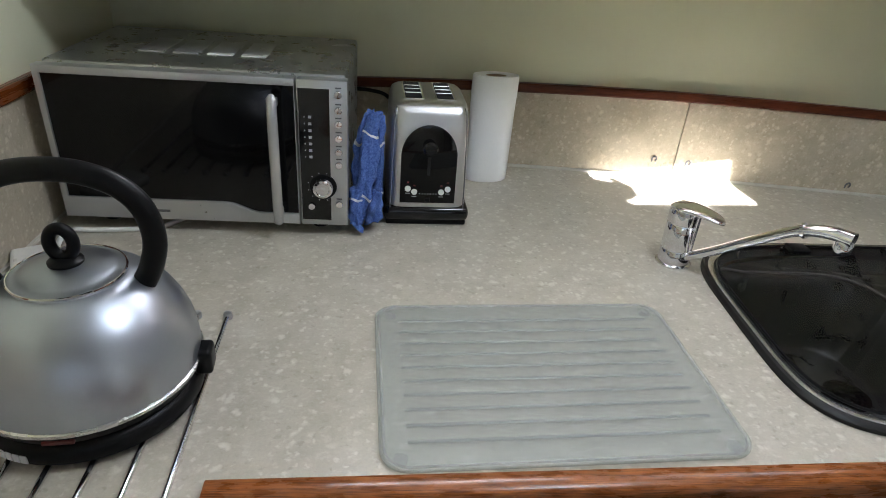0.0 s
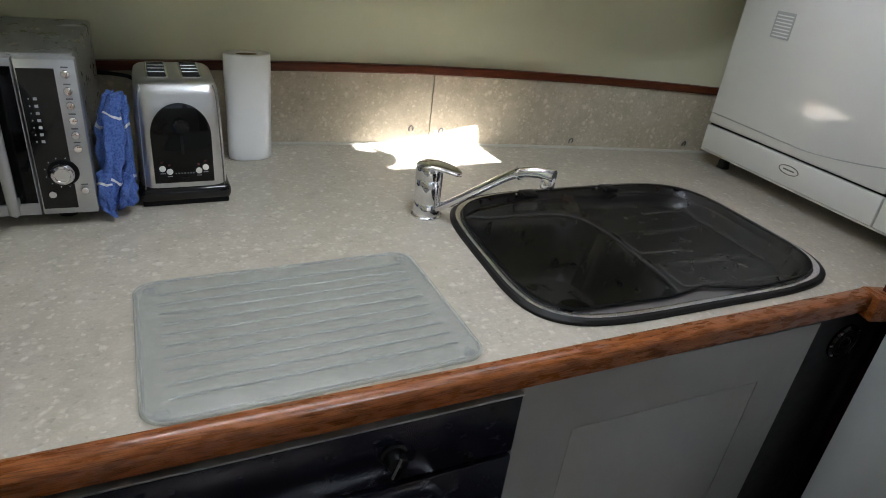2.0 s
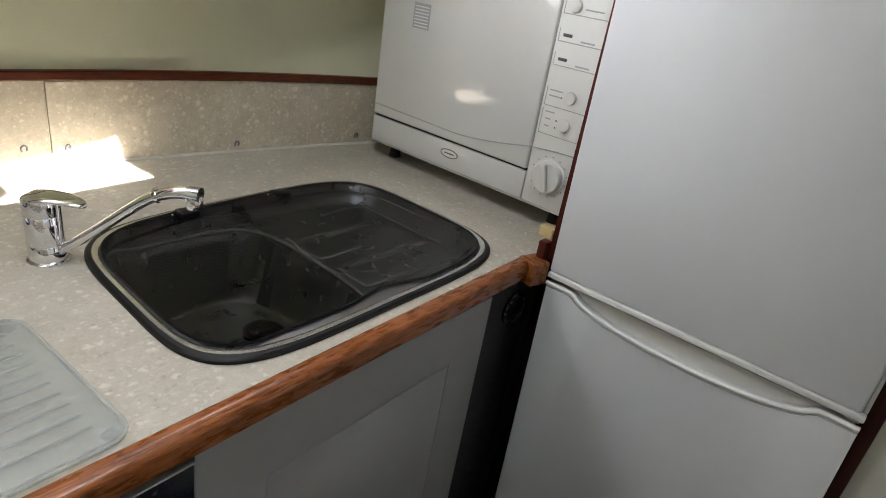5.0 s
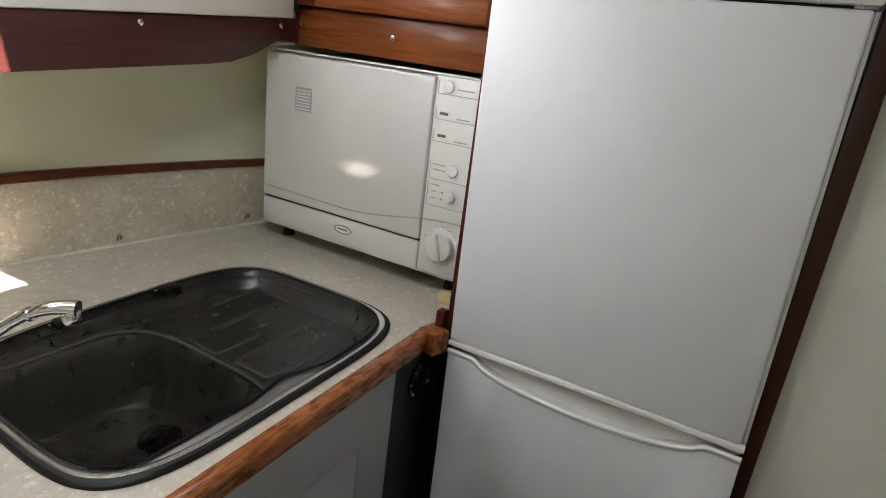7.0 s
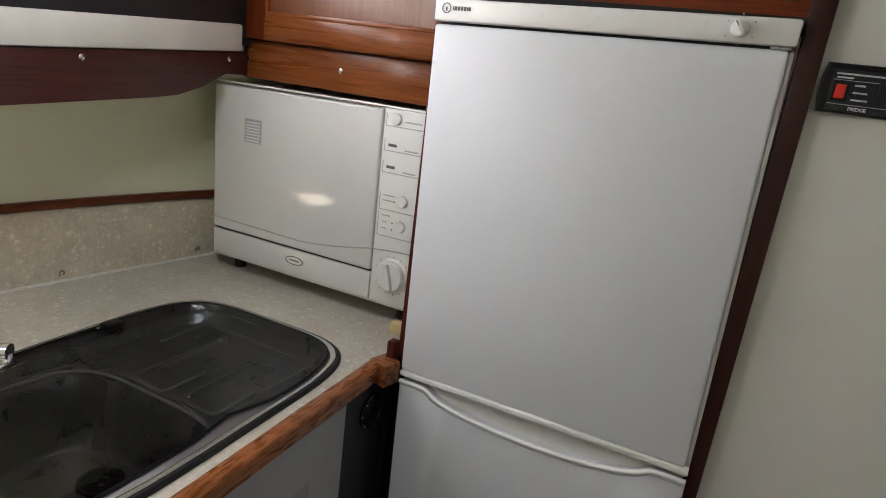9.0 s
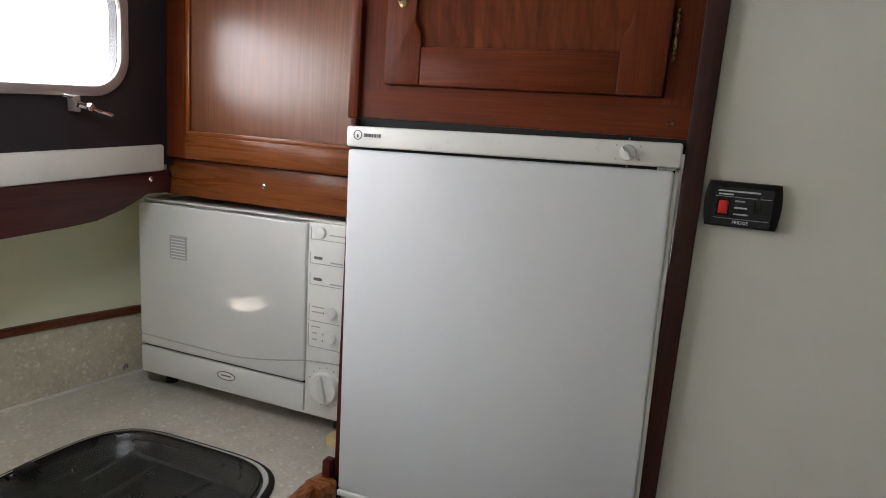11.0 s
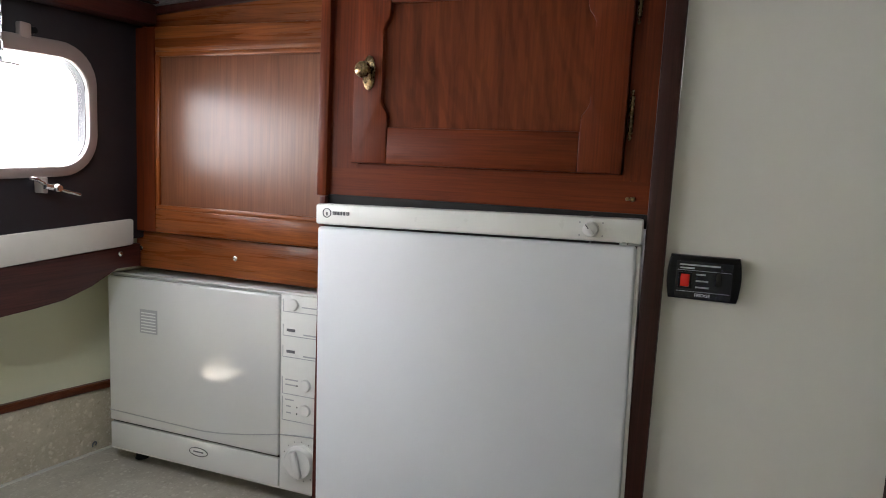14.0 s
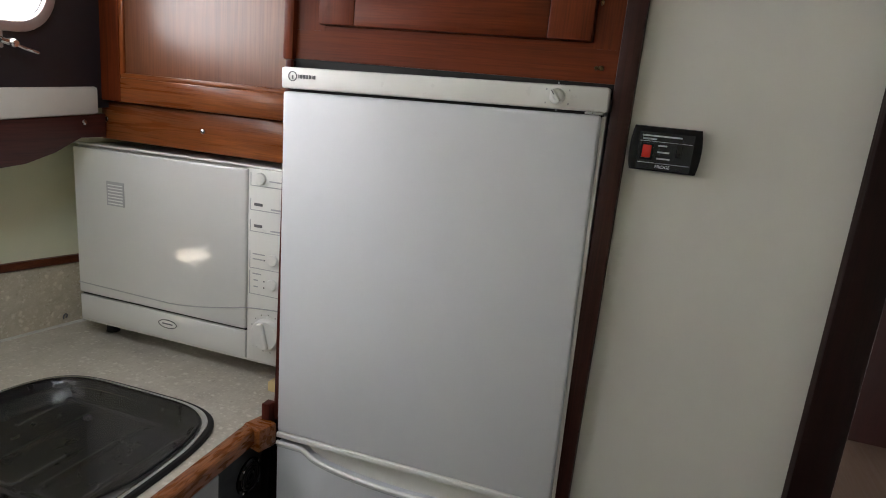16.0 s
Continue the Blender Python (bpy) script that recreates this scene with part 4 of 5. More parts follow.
    drain = part("drain", lathe([(0.036, 0.001), (0.036, 0.004), (0.030, 0.005), (0.026, 0.003), (0.012, 0.002), (0, 0.002)], 32, Matrix.Translation((0.135, -0.462, zf))), BLACK_GLOSS, s, "dark drain fitting")
    for r in (0.019, 0.027):
        part("drain_ring", tube([(0.135 + r * math.cos(a), -0.462 + r * math.sin(a), zf + 0.005) for a in np.linspace(0, 2 * math.pi, 25)[:-1]], 0.0015, 6, True), BLACK_GLOSS, drain)
    for k in range(6):
        a = radians(60 * k)
        part("drain_hole", lathe([(0.0035, 0), (0.0035, 0.0035), (0, 0.0035)], 10, Matrix.Translation((0.135 + 0.011 * math.cos(a), -0.462 + 0.011 * math.sin(a), zf))), BLACK_GLOSS if k % 2 else DARK_GAP, drain)
    return s


def lid_low(x):
    return -0.680 + 0.014 * math.exp(-((x - 0.215) / 0.045) ** 4) - 0.010 * min(1, max(0, (x - 0.25) / 0.05)) + 0.03 * max(0, x - 0.3)


def build_lid(s):
    # the steel ledge left open in front of the lid
    front = sorted((x, y) for x, y in sink_loop(-0.016, 160) if y < lid_low(x) - 0.001)
    bm = bmesh.new()
    rows = [[bm.verts.new((x, y, TOP + 0.0088)), bm.verts.new((x, lid_low(x) + 0.003, TOP + 0.0092)), bm.verts.new((x, lid_low(x) + 0.006, TOP + 0.003))] for x, y in front]
    for a, b in zip(rows, rows[1:]):
        for k in range(2):
            bm.faces.new((a[k], b[k], b[k + 1], a[k + 1]))
    part("front_ledge", bm, LEDGE_STEEL, s, "dull steel ledge")
    loop = []
    for x, y in sink_loop(-0.021, 160):
        loop.append((x, max(y, lid_low(x))))
    lid = part("lid", plate(loop, (), 0.005, lambda u, v, w: (u, v, TOP + 0.0105 + w)), LID_GLASS, s, "smoked glass lid")
    part("edge_seal", tube([(u, v, TOP + 0.0125) for u, v in loop], 0.0022, 6, True), BLACK, lid, "black edge seal")
    for x, y in ((0.092, -0.283), (0.292, -0.279)):
        bm = box(x - 0.017, x + 0.017, y - 0.016, y + 0.014, TOP + 0.009, TOP + 0.0185, 0.003)
        part("hinge_clip", bm, BLACK, lid, "black plastic hinge clip")
        screw((x - 0.023, y + 0.008, TOP + 0.0105), (0, 0, 1), CHROME, "", lid, 0.004)


build_lid(build_sink())


def build_tap():
    t = thing("mixer_tap", (-0.143, -0.318, TOP), "chrome single lever mixer tap with a long swung spout", "tap")
    M = Matrix.Translation((-0.143, -0.318, TOP)) @ Matrix.Rotation(radians(-1.5), 4, "Y")
    part("base_ring", lathe([(0.0285, 0), (0.0285, 0.003), (0.0255, 0.005), (0, 0.005)], 36, M), CHROME, t)
    part("body", lathe([(0.0250, 0.005), (0.0246, 0.028), (0.0238, 0.029), (0.0246, 0.030), (0.0242, 0.074), (0.0234, 0.075), (0.0242, 0.076), (0.0240, 0.094), (0.022, 0.099), (0.012, 0.103), (0, 0.1035)], 40, M), CHROME, t)
    d = Vector((0.131, -0.181, 0)).normalized()
    o = Vector((-0.143, -0.318, TOP))
    # flat lever
    side = Vector((-d.y, d.x, 0))
    pts = [(-0.0245, 0.010, 0.097, 0.003), (-0.018, 0.020, 0.098, 0.0055), (0.004, 0.0245, 0.100, 0.006), (0.026, 0.021, 0.1015, 0.0045), (0.046, 0.016, 0.1005, 0.0035), (0.058, 0.011, 0.098, 0.0025), (0.063, 0.004, 0.096, 0.0018)]
    bm = bmesh.new()
    rings = []
    for a, w, h, th in pts:
        ring = []
        for k in range(14):
            u = 2 * math.pi * k / 14
            c, s_ = math.cos(u), math.sin(u)
            ring.append(bm.verts.new(o + d * a + side * (w * math.copysign(abs(c) ** 0.6, c)) + Vector((0, 0, h + th * math.copysign(abs(s_) ** 0.7, s_)))))
        rings.append(ring)
    for a, b in zip(rings, rings[1:]):
        for k in range(14):
            bm.faces.new((a[k], a[(k + 1) % 14], b[(k + 1) % 14], b[k]))
    bm.faces.new(rings[0])
    bm.faces.new(rings[-1])
    part("lever", bm, CHROME, t, smooth=1.2)
    part("lever_stem", tube([o + d * 0.020 + Vector((0, 0, 0.03)), o + d * 0.022 + Vector((0, 0, 0.094))], [0.006, 0.0045], 10), CHROME, t)
    part("temperature_mark", lathe([(0.003, 0), (0.003, 0.0015), (0, 0.0015)], 12, Matrix.Translation(o + d * 0.0225 + Vector((0, 0, 0.086))) @ d.to_track_quat("Z", "Y").to_matrix().to_4x4()), RED, t, "tiny red mark")
    line = curve([o + d * 0.016 + Vector((0, 0, 0.016)), o + d * 0.06 + Vector((0, 0, 0.049)), o + d * 0.115 + Vector((0, 0, 0.094)), o + d * 0.150 + Vector((0, 0, 0.122)), o + d * 0.176 + Vector((0, 0, 0.137)), o + d * 0.204 + Vector((0, 0, 0.145)), o + d * 0.230 + Vector((0, 0, 0.146))], 6)
    part("spout", tube(line, [0.0094 + 0.0034 * (k / len(line)) ** 3 for k in range(len(line))], 16, False, 0.8), CHROME, t, smooth=1.2)
    part("aerator", lathe([(0.0105, 0), (0.0118, 0.002), (0.0118, 0.014), (0.010, 0.018)], 24, Matrix.Translation(o + d * 0.221 + Vector((0, 0, 0.124)))), CHROME, t)
    part("spout_collar", tube([line[22], line[23]], 0.0112, 16), CHROME, t)


build_tap()


# ---- glass board on the worktop ----
def build_board():
    b = thing("glass_board", pose(-0.4205, -0.606, TOP, 0, 0, 3.2), "frosted ribbed glass worktop saver lying by the sink", "worktop saver")
    U, V = 0.2025, 0.143
    part("glass", plate(rounded(-U, U, -V, V, 0.030, 8), (), 0.004, lambda u, v, w: (u, v, 0.0018 + w), 0.0012), MAT_GLASS, b, local=True)
    rim = [(u, v, 0.0056) for u, v in rounded(-U + 0.005, U - 0.005, -V + 0.005, V - 0.005, 0.026, 8)]
    part("rim", tube(rim, 0.0016, 6, True), MAT_GLASS, b, local=True)
    for k in range(10):
        v = -0.106 + k * 0.0233
        part("rib", tube([(-U + 0.030, v, 0.0056), (-U + 0.036, v, 0.0062), (U - 0.036, v, 0.0062), (U - 0.030, v, 0.0056)], 0.0022, 8, False, 0.4), RIB_GLASS, b, local=True)
    for u in (-U + 0.021, U - 0.021):
        for v in (-V + 0.019, V - 0.019):
            part("foot", lathe([(0.0085, 0), (0.0085, 0.0017), (0, 0.0017)], 18, Matrix.Translation((u, v, 0.0))), MAT_GLASS, b, "clear round foot", local=True)


build_board()


# ---- kettle on its rods ----
def trivet_rod(k):
    x = -0.8135 - 0.0385 * k
    r = thing("trivet_rod", (x, -0.72, TOP), "polished steel trivet rod lying on the worktop", "trivet rod", "trivet rods")
    a, b = Vector((x - 0.006, -0.504, TOP + 0.004)), Vector((x + 0.012, -0.96, TOP + 0.004))
    part("bar", tube([a, b], 0.0032, 12), CHROME, r)
    for p in (a, b):
        part("end_foot", lathe([(0.0055, 0), (0.006, 0.003), (0.005, 0.0085), (0, 0.0095)], 14, Matrix.Translation((p.x, p.y, TOP))), SILVER, r)


for k in range(8):
    trivet_rod(k)


def build_kettle():
    k = thing("kettle", pose(-0.921, -0.648, TOP + 0.0072, 0, 0, 6), "satin steel dome kettle with a black arched handle", "kettle")
    part("power_base", lathe([(0.102, 0), (0.108, 0.003), (0.109, 0.013), (0.105, 0.020), (0.098, 0.024), (0, 0.024)], 64), BLACK, k, "black plastic power base", local=True)
    part("skirt", lathe([(0.097, 0.0245), (0.104, 0.026), (0.107, 0.033), (0.107, 0.037)], 64), BLACK, k, local=True)
    part("foot_ring", lathe([(0.1075, 0.037), (0.1110, 0.0385), (0.1110, 0.042), (0.1090, 0.0435)], 64), STEEL, k, "bright steel band", local=True)
    part("body", lathe([(0.1090, 0.0435), (0.1095, 0.052), (0.1085, 0.066), (0.1058, 0.081), (0.1010, 0.095), (0.0940, 0.109), (0.0845, 0.122), (0.0735, 0.133), (0.0615, 0.142), (0.0525, 0.147)], 72), KETTLE_STEEL, k, local=True, smooth=1.3)
    lid = part("lid", lathe([(0.0525, 0.147), (0.0520, 0.1492), (0.0505, 0.150), (0.0490, 0.1492), (0.042, 0.1530), (0.030, 0.1572), (0.016, 0.1595), (0, 0.160)], 64), KETTLE_STEEL, k, "domed steel lid", local=True, smooth=1.0)
    part("lid_rim", tube([(0.0515 * math.cos(a), 0.0515 * math.sin(a), 0.1495) for a in np.linspace(0, 2 * math.pi, 65)[:-1]], 0.0012, 6, True), CHROME, lid, local=True)
    part("knob_base", lathe([(0.016, 0.157), (0.016, 0.162), (0.011, 0.166), (0, 0.167)], 28), BLACK, lid, local=True)
    ring = [(0.0105 * math.cos(a), 0.0, 0.1805 + 0.0150 * math.sin(a)) for a in np.linspace(0, 2 * math.pi, 33)[:-1]]
    part("ring_knob", tube(ring, 0.0060, 12, True), BLACK, lid, "black ring knob", local=True, smooth=1.3)
    arch = curve([(0.066, 0, 0.133), (0.077, 0, 0.155), (0.0835, 0, 0.184), (0.078, 0, 0.215), (0.060, 0, 0.238), (0.032, 0, 0.251), (0, 0, 0.255), (-0.032, 0, 0.251), (-0.060, 0, 0.238), (-0.078, 0, 0.215), (-0.0835, 0, 0.184), (-0.077, 0, 0.155), (-0.066, 0, 0.133)], 5)
    part("handle", tube(arch, 0.0092, 16, False, 1.25), BLACK, k, "black arched handle", local=True, smooth=1.3)
    part("switch", box(0.103, 0.122, -0.012, 0.016, 0.020, 0.050, 0.005, 3), BLACK, k, "black switch lever", local=True)
    part("window_mark", box(-0.012, 0.016, -0.1085, -0.104, 0.0285, 0.0330, 0.001), DIM_RED, k, "dim red level mark", local=True)
    # maker's mark as plain bars
    for j in range(4):
        a = radians(-120 + j * 4.2)
        bar = box(-0.0032, 0.0032, -0.0006, 0.0006, -0.0045, 0.0045)
        bar.transform(Matrix.Translation((0.1090 * math.cos(a), 0.1090 * math.sin(a), 0.009)) @ Matrix.Rotation(a + math.pi / 2, 4, "Z"))
        part("badge_bar", bar, WHITE_PRINT, k, local=True)


build_kettle()


def build_cable():
    p = thing("extension_socket", pose(-1.105, -0.412, TOP, 0, 0, 28), "white plastic extension socket lying by the side wall", "socket")
    part("housing", box(-0.026, 0.026, -0.055, 0.055, 0.0, 0.020, 0.007, 3), CERAMIC, p, local=True)
    part("face_plate", box(-0.020, 0.020, -0.046, 0.046, 0.020, 0.0215, 0.0007), WHITE_PLASTIC, p, local=True)
    c = thing("white_cable", (-1.08, -0.28, TOP), "white flex lying along the microwave's foot", "cable")
    line = curve([(-1.098, -0.358, TOP + 0.012), (-1.112, -0.315, TOP + 0.006), (-1.108, -0.285, TOP + 0.004), (-1.075, -0.282, TOP + 0.004), (-1.02, -0.275, TOP + 0.004), (-0.98, -0.262, TOP + 0.004), (-0.95, -0.22, TOP + 0.004)], 8)
    part("flex", tube(line, 0.0040, 10), CERAMIC, c, smooth=1.3)
    d = thing("black_cable", (-0.66, 0.07, 1.04), "black flex running along the wall behind the toaster", "cable")
    line = curve([(-0.74, 0.070, 1.062), (-0.695, 0.072, 1.056), (-0.66, 0.070, 1.054), (-0.628, 0.066, 1.046), (-0.60, 0.04, 1.02), (-0.58, 0.0, 0.97)], 8)
    part("flex", tube(line, 0.0038, 10), BLACK, d, smooth=1.3)


build_cable()


# ---- microwave ----
def build_microwave():
    X0, XS, X1 = -1.120, -0.7565, -0.681
    YF, YB, Z0, Z1 = -0.272, 0.020, 0.922, 1.157
    m = thing("microwave", (-0.90, -0.15, TOP), "silver microwave with a black glass door and button panel", "microwave")
    part("case", box(X0 + 0.004, X1 - 0.003, YF + 0.022, YB, Z0, Z1 + 0.004, 0.005), MW_CASE, m, "grey metal case")
    for x in (X0 + 0.05, X1 - 0.05):
        for y in (YF + 0.05, YB - 0.04):
            part("foot", lathe([(0.014, 0), (0.014, 0.018)], 16, Matrix.Translation((x, y, TOP))), RUBBER, m)
    # door: silver surround, dark pane, swooping lower edge
    gl0, gl1, gz0, gz1 = X0 + 0.009, XS - 0.003, 0.956, 1.146
    low = []
    for x in np.linspace(gl0, gl1, 40):
        t = min(1.0, max(0.0, (x - (-0.872)) / 0.055))
        low.append((x, gz0 - 0.016 * t * t * (3 - 2 * t)))
    hole = low + [(gl1, gz1), (gl0, gz1)]
    door = part("door", plate([(X0, Z0), (XS - 0.0012, Z0), (XS - 0.0012, Z1), (X0, Z1)], [hole], 0.022, lambda u, v, w: (u, YF + w, v), 0.0015), SILVER, m, "silver door frame")
    part("glass", plate([(u, v) for u, v in hole], (), 0.003, lambda u, v, w: (u, YF + 0.004 + w, v)), BLACK_GLASS, door, "black glass pane")
    hx = -0.788
    handle = [(hx, YF - 0.016, 0.930), (hx, YF - 0.020, 0.934), (hx, YF - 0.021, 0.98), (hx, YF - 0.021, 1.08), (hx, YF - 0.020, 1.132), (hx, YF - 0.016, 1.136)]
    for z in (0.945, 1.122):
        part("handle_post", box(hx - 0.005, hx + 0.005, YF - 0.018, YF + 0.004, z - 0.006, z + 0.006, 0.001), SILVER, door)
    part("handle", tube(handle, [0.004, 0.0075, 0.0078, 0.0078, 0.0075, 0.004], 16, False, 0.8), SILVER, door, "silver bar handle", smooth=1.2)
    # control panel
    panel = part("control_panel", box(XS + 0.0012, X1, YF, YF + 0.022, Z0, Z1, 0.002), SILVER, m, "silver control panel")
    part("black_inlay", box(XS + 0.0035, -0.7075, YF - 0.0012, YF + 0.002, Z0 + 0.010, 1.1445), BLACK_GLOSS, panel)
    face = lambda x, z: Matrix.Translation((x, YF - 0.001, z)) @ Matrix.Rotation(radians(90), 4, "X")  # noqa: E731
    for z in (1.137, 1.113, 1.092, 1.070, 1.048, 1.027, 0.960):
        part("button", lathe([(0.0062, 0), (0.0062, 0.0015), (0.005, 0.0032), (0, 0.0036)], 18, face(-0.6945, z)), CHROME, panel, "small chrome push button")
        part("button_mark", box(-0.699, -0.690, YF - 0.0006, YF + 0.001, z + 0.0085, z + 0.0105), GREY_PRINT, panel)
    for j in range(7):
        z = 1.102 - j * 0.0105
        part("symbol", box(-0.7390, -0.7345, YF - 0.0018, YF - 0.001, z - 0.0020, z + 0.0020), PALE_PRINT, panel)
        part("symbol_dot", box(-0.7455, -0.7440, YF - 0.0018, YF - 0.001, z - 0.001, z + 0.001), PALE_PRINT, panel)
    part("dial_ring", lathe([(0.0215, 0), (0.0205, 0.002), (0.018, 0.002)], 36, face(-0.7195, 0.990)), BLACK, panel)
    dial = part("dial", lathe([(0.0165, 0), (0.0160, 0.010), (0.0145, 0.013), (0.011, 0.0135), (0.010, 0.0125), (0, 0.0125)], 36, face(-0.7195, 0.990)), CHROME, panel, "round chrome dial")
    for k in range(12):
        a = radians(15 + 30 * k)
        part("tick_mark", box(-0.7195 + 0.0235 * math.cos(a) - 0.0007, -0.7195 + 0.0235 * math.cos(a) + 0.0007, YF - 0.0018, YF - 0.001, 0.990 + 0.0235 * math.sin(a) - 0.0007, 0.990 + 0.0235 * math.sin(a) + 0.0007), PALE_PRINT, panel)
    part("button", lathe([(0.0062, 0), (0.0062, 0.0015), (0.005, 0.0032), (0, 0.0036)], 18, face(-0.738, 0.9555)), CHROME, panel, "small chrome push button")
    part("badge_bar", box(-0.985, -0.960, YF - 0.0006, YF + 0.001, 0.9355, 0.9395), GREY_PRINT, door)
    # pressed vents on the top
    for j in range(4):
        x = -1.01 + j * 0.052
        part("vent", box(x, x + 0.040, -0.160, -0.070, Z1 + 0.0035, Z1 + 0.0052, 0.0008), SILVER, m)
        part("vent_lip", box(x + 0.001, x + 0.039, -0.172, -0.1605, Z1 + 0.0035, Z1 + 0.0062, 0.0008), WHITE_PLASTIC if j > 1 else SILVER, m)
    tri = plate([(-0.725, -0.052), (-0.690, -0.046), (-0.700, -0.030), (-0.716, -0.033)], (), 0.0006, lambda u, v, w: (u, v, Z1 + 0.0041 + w))
    part("warning_label", tri, WHITE_PRINT, m, "small white label")


build_microwave()


# ---- toaster ----
def build_toaster():
    t = thing("toaster", pose(-0.555, -0.120, TOP, 0, 0, 2.5), "brushed steel two-slot toaster with a black base", "toaster")
    W, D = 0.070, 0.093
    part("base", box(-0.0745, 0.0745, -D - 0.006, D + 0.004, 0.006, 0.034, 0.011, 3), BLACK_GLOSS, t, "glossy black plinth", local=True)
    part("base_tray", box(-0.070, 0.070, -D - 0.002, D, 0.0, 0.010, 0.003), BLACK, t, local=True)
    # tapering body, rounded over the top and the front
    bm = bmesh.new()
    prof = [(0.030, 1.0, 1.0), (0.060, 0.995, 0.995), (0.120, 0.97, 0.97), (0.155, 0.955, 0.945), (0.176, 0.945, 0.91), (0.192, 0.925, 0.86), (0.203, 0.885, 0.79), (0.208, 0.80, 0.70)]
    rings = []
    for z, fx, fy in prof:
        ring = []
        for k in range(72):
            a = 2 * math.pi * k / 72
            c, s = math.cos(a), math.sin(a)
            ring.append(bm.verts.new((W * fx * math.copysign(abs(c) ** 0.28, c), D * fy * math.copysign(abs(s) ** 0.28, s), z)))
        rings.append(ring)
    for a, b in zip(rings, rings[1:]):
        for k in range(72):
            bm.faces.new((a[k], a[(k + 1) % 72], b[(k + 1) % 72], b[k]))
    bm.faces.new(rings[-1])
    body = part("body", bm, TOASTER_STEEL, t, "brushed steel body", local=True, smooth=1.0)
    for sx in (-1, 1):
        seam = [(sx * W * f * 0.90, -D * g - 0.0002, z) for z, f, g in prof[:7]]
        part("side_seam", tube(seam, 0.0012, 6), GREY_PRINT, body, local=True)
        slot = part("slot", box(sx * 0.0265 - 0.0145, sx * 0.0265 + 0.0145, -0.046, 0.058, 0.2035, 0.2087, 0.002), DARK_GAP, t, "dark bread slot", local=True)
        part("slot_frame", plate(rounded(sx * 0.0265 - 0.017, sx * 0.0265 + 0.017, -0.049, 0.061, 0.004), [rounded(sx * 0.0265 - 0.0145, sx * 0.0265 + 0.0145, -0.0465, 0.0585, 0.003)], 0.002, lambda u, v, w: (u, v, 0.2075 + w)), CHROME, slot, local=True)
        for y in (-0.012, 0.012, 0.034):
            part("guide_wire", tube([(sx * 0.0265 - 0.013, y, 0.2092), (sx * 0.0265 + 0.013, y, 0.2092)], 0.0012, 6), STEEL, slot, local=True)
    # black arched front panel, following the slope of the front
    lean = math.atan2(D * 0.06, 0.125)
    fm = Matrix.Translation((0, -D - 0.0008, 0.042)) @ Matrix.Rotation(-lean * 0.85, 4, "X")
    arch = [(-0.047, 0.0), (0.047, 0.0), (0.047, 0.082)] + [(0.047 * math.cos(a), 0.082 + 0.054 * math.sin(a)) for a in np.linspace(0, math.pi, 25)[1:-1]] + [(-0.047, 0.082)]
    bm = plate(arch, (), 0.004, lambda u, v, w: (u, w - 0.0025, v), 0.001)
    bm.transform(fm)
    panel = part("front_panel", bm, BLACK_GLASS, t, "glossy black arched panel", local=True)
    bm = box(-0.0025, 0.0025, -0.0032, 0.0, 0.050, 0.100)
    bm.transform(fm)
    part("lever_slot", bm, DARK_GAP, panel, local=True)
    bm = lathe([(0.004, 0), (0.004, 0.008), (0.012, 0.010), (0.0125, 0.016), (0.009, 0.020), (0, 0.021)], 24, Matrix.Translation((0, -0.002, 0.100)) @ Matrix.Rotation(radians(90), 4, "X"))
    bm.transform(fm)
    part("lever_knob", bm, BLACK_GLOSS, panel, "black push-down knob", local=True)
    for x, z in ((-0.034, 0.026), (-0.023, 0.0205), (0.023, 0.0205), (0.034, 0.026)):
        bm = lathe([(0.0052, 0), (0.0048, 0.0025), (0, 0.003)], 18, Matrix.Translation((x, -0.0025, z)) @ Matrix.Rotation(radians(90), 4, "X"))
        bm.transform(fm)
        part("button", bm, WHITE_PLASTIC, panel, "round white button", local=True)
        bm = box(x - 0.0018, x + 0.0018, -0.0031, -0.0024, z + 0.010, z + 0.0125)
        bm.transform(fm)
        part("lamp_mark", bm, DIM_RED, panel, "tiny red mark", local=True)
        bm = box(x - 0.004, x + 0.004, -0.0031, -0.0024, z - 0.009, z - 0.0078)
        bm.transform(fm)
        part("print_bar", bm, PALE_PRINT, panel, local=True)
    for j in range(7):
        bm = box(-0.0145 + 0.0047 * j, -0.0130 + 0.0047 * j, -0.0031, -0.0024, 0.016, 0.018)
        bm.transform(fm)
        part("print_dot", bm, PALE_PRINT, panel, local=True)
    bm = box(-0.004, 0.004, -0.006, 0.0, 0.004, 0.010, 0.0015)
    bm.transform(fm)
    part("browning_slider", bm, BLACK, panel, local=True)
    for x, y in ((0.062, -0.085), (-0.062, -0.085), (0.062, 0.080), (-0.062, 0.080)):
        part("foot", lathe([(0.007, -0.0), (0.007, 0.004)], 12, Matrix.Translation((x, y, 0.0))), RUBBER, t, local=True)


build_toaster()


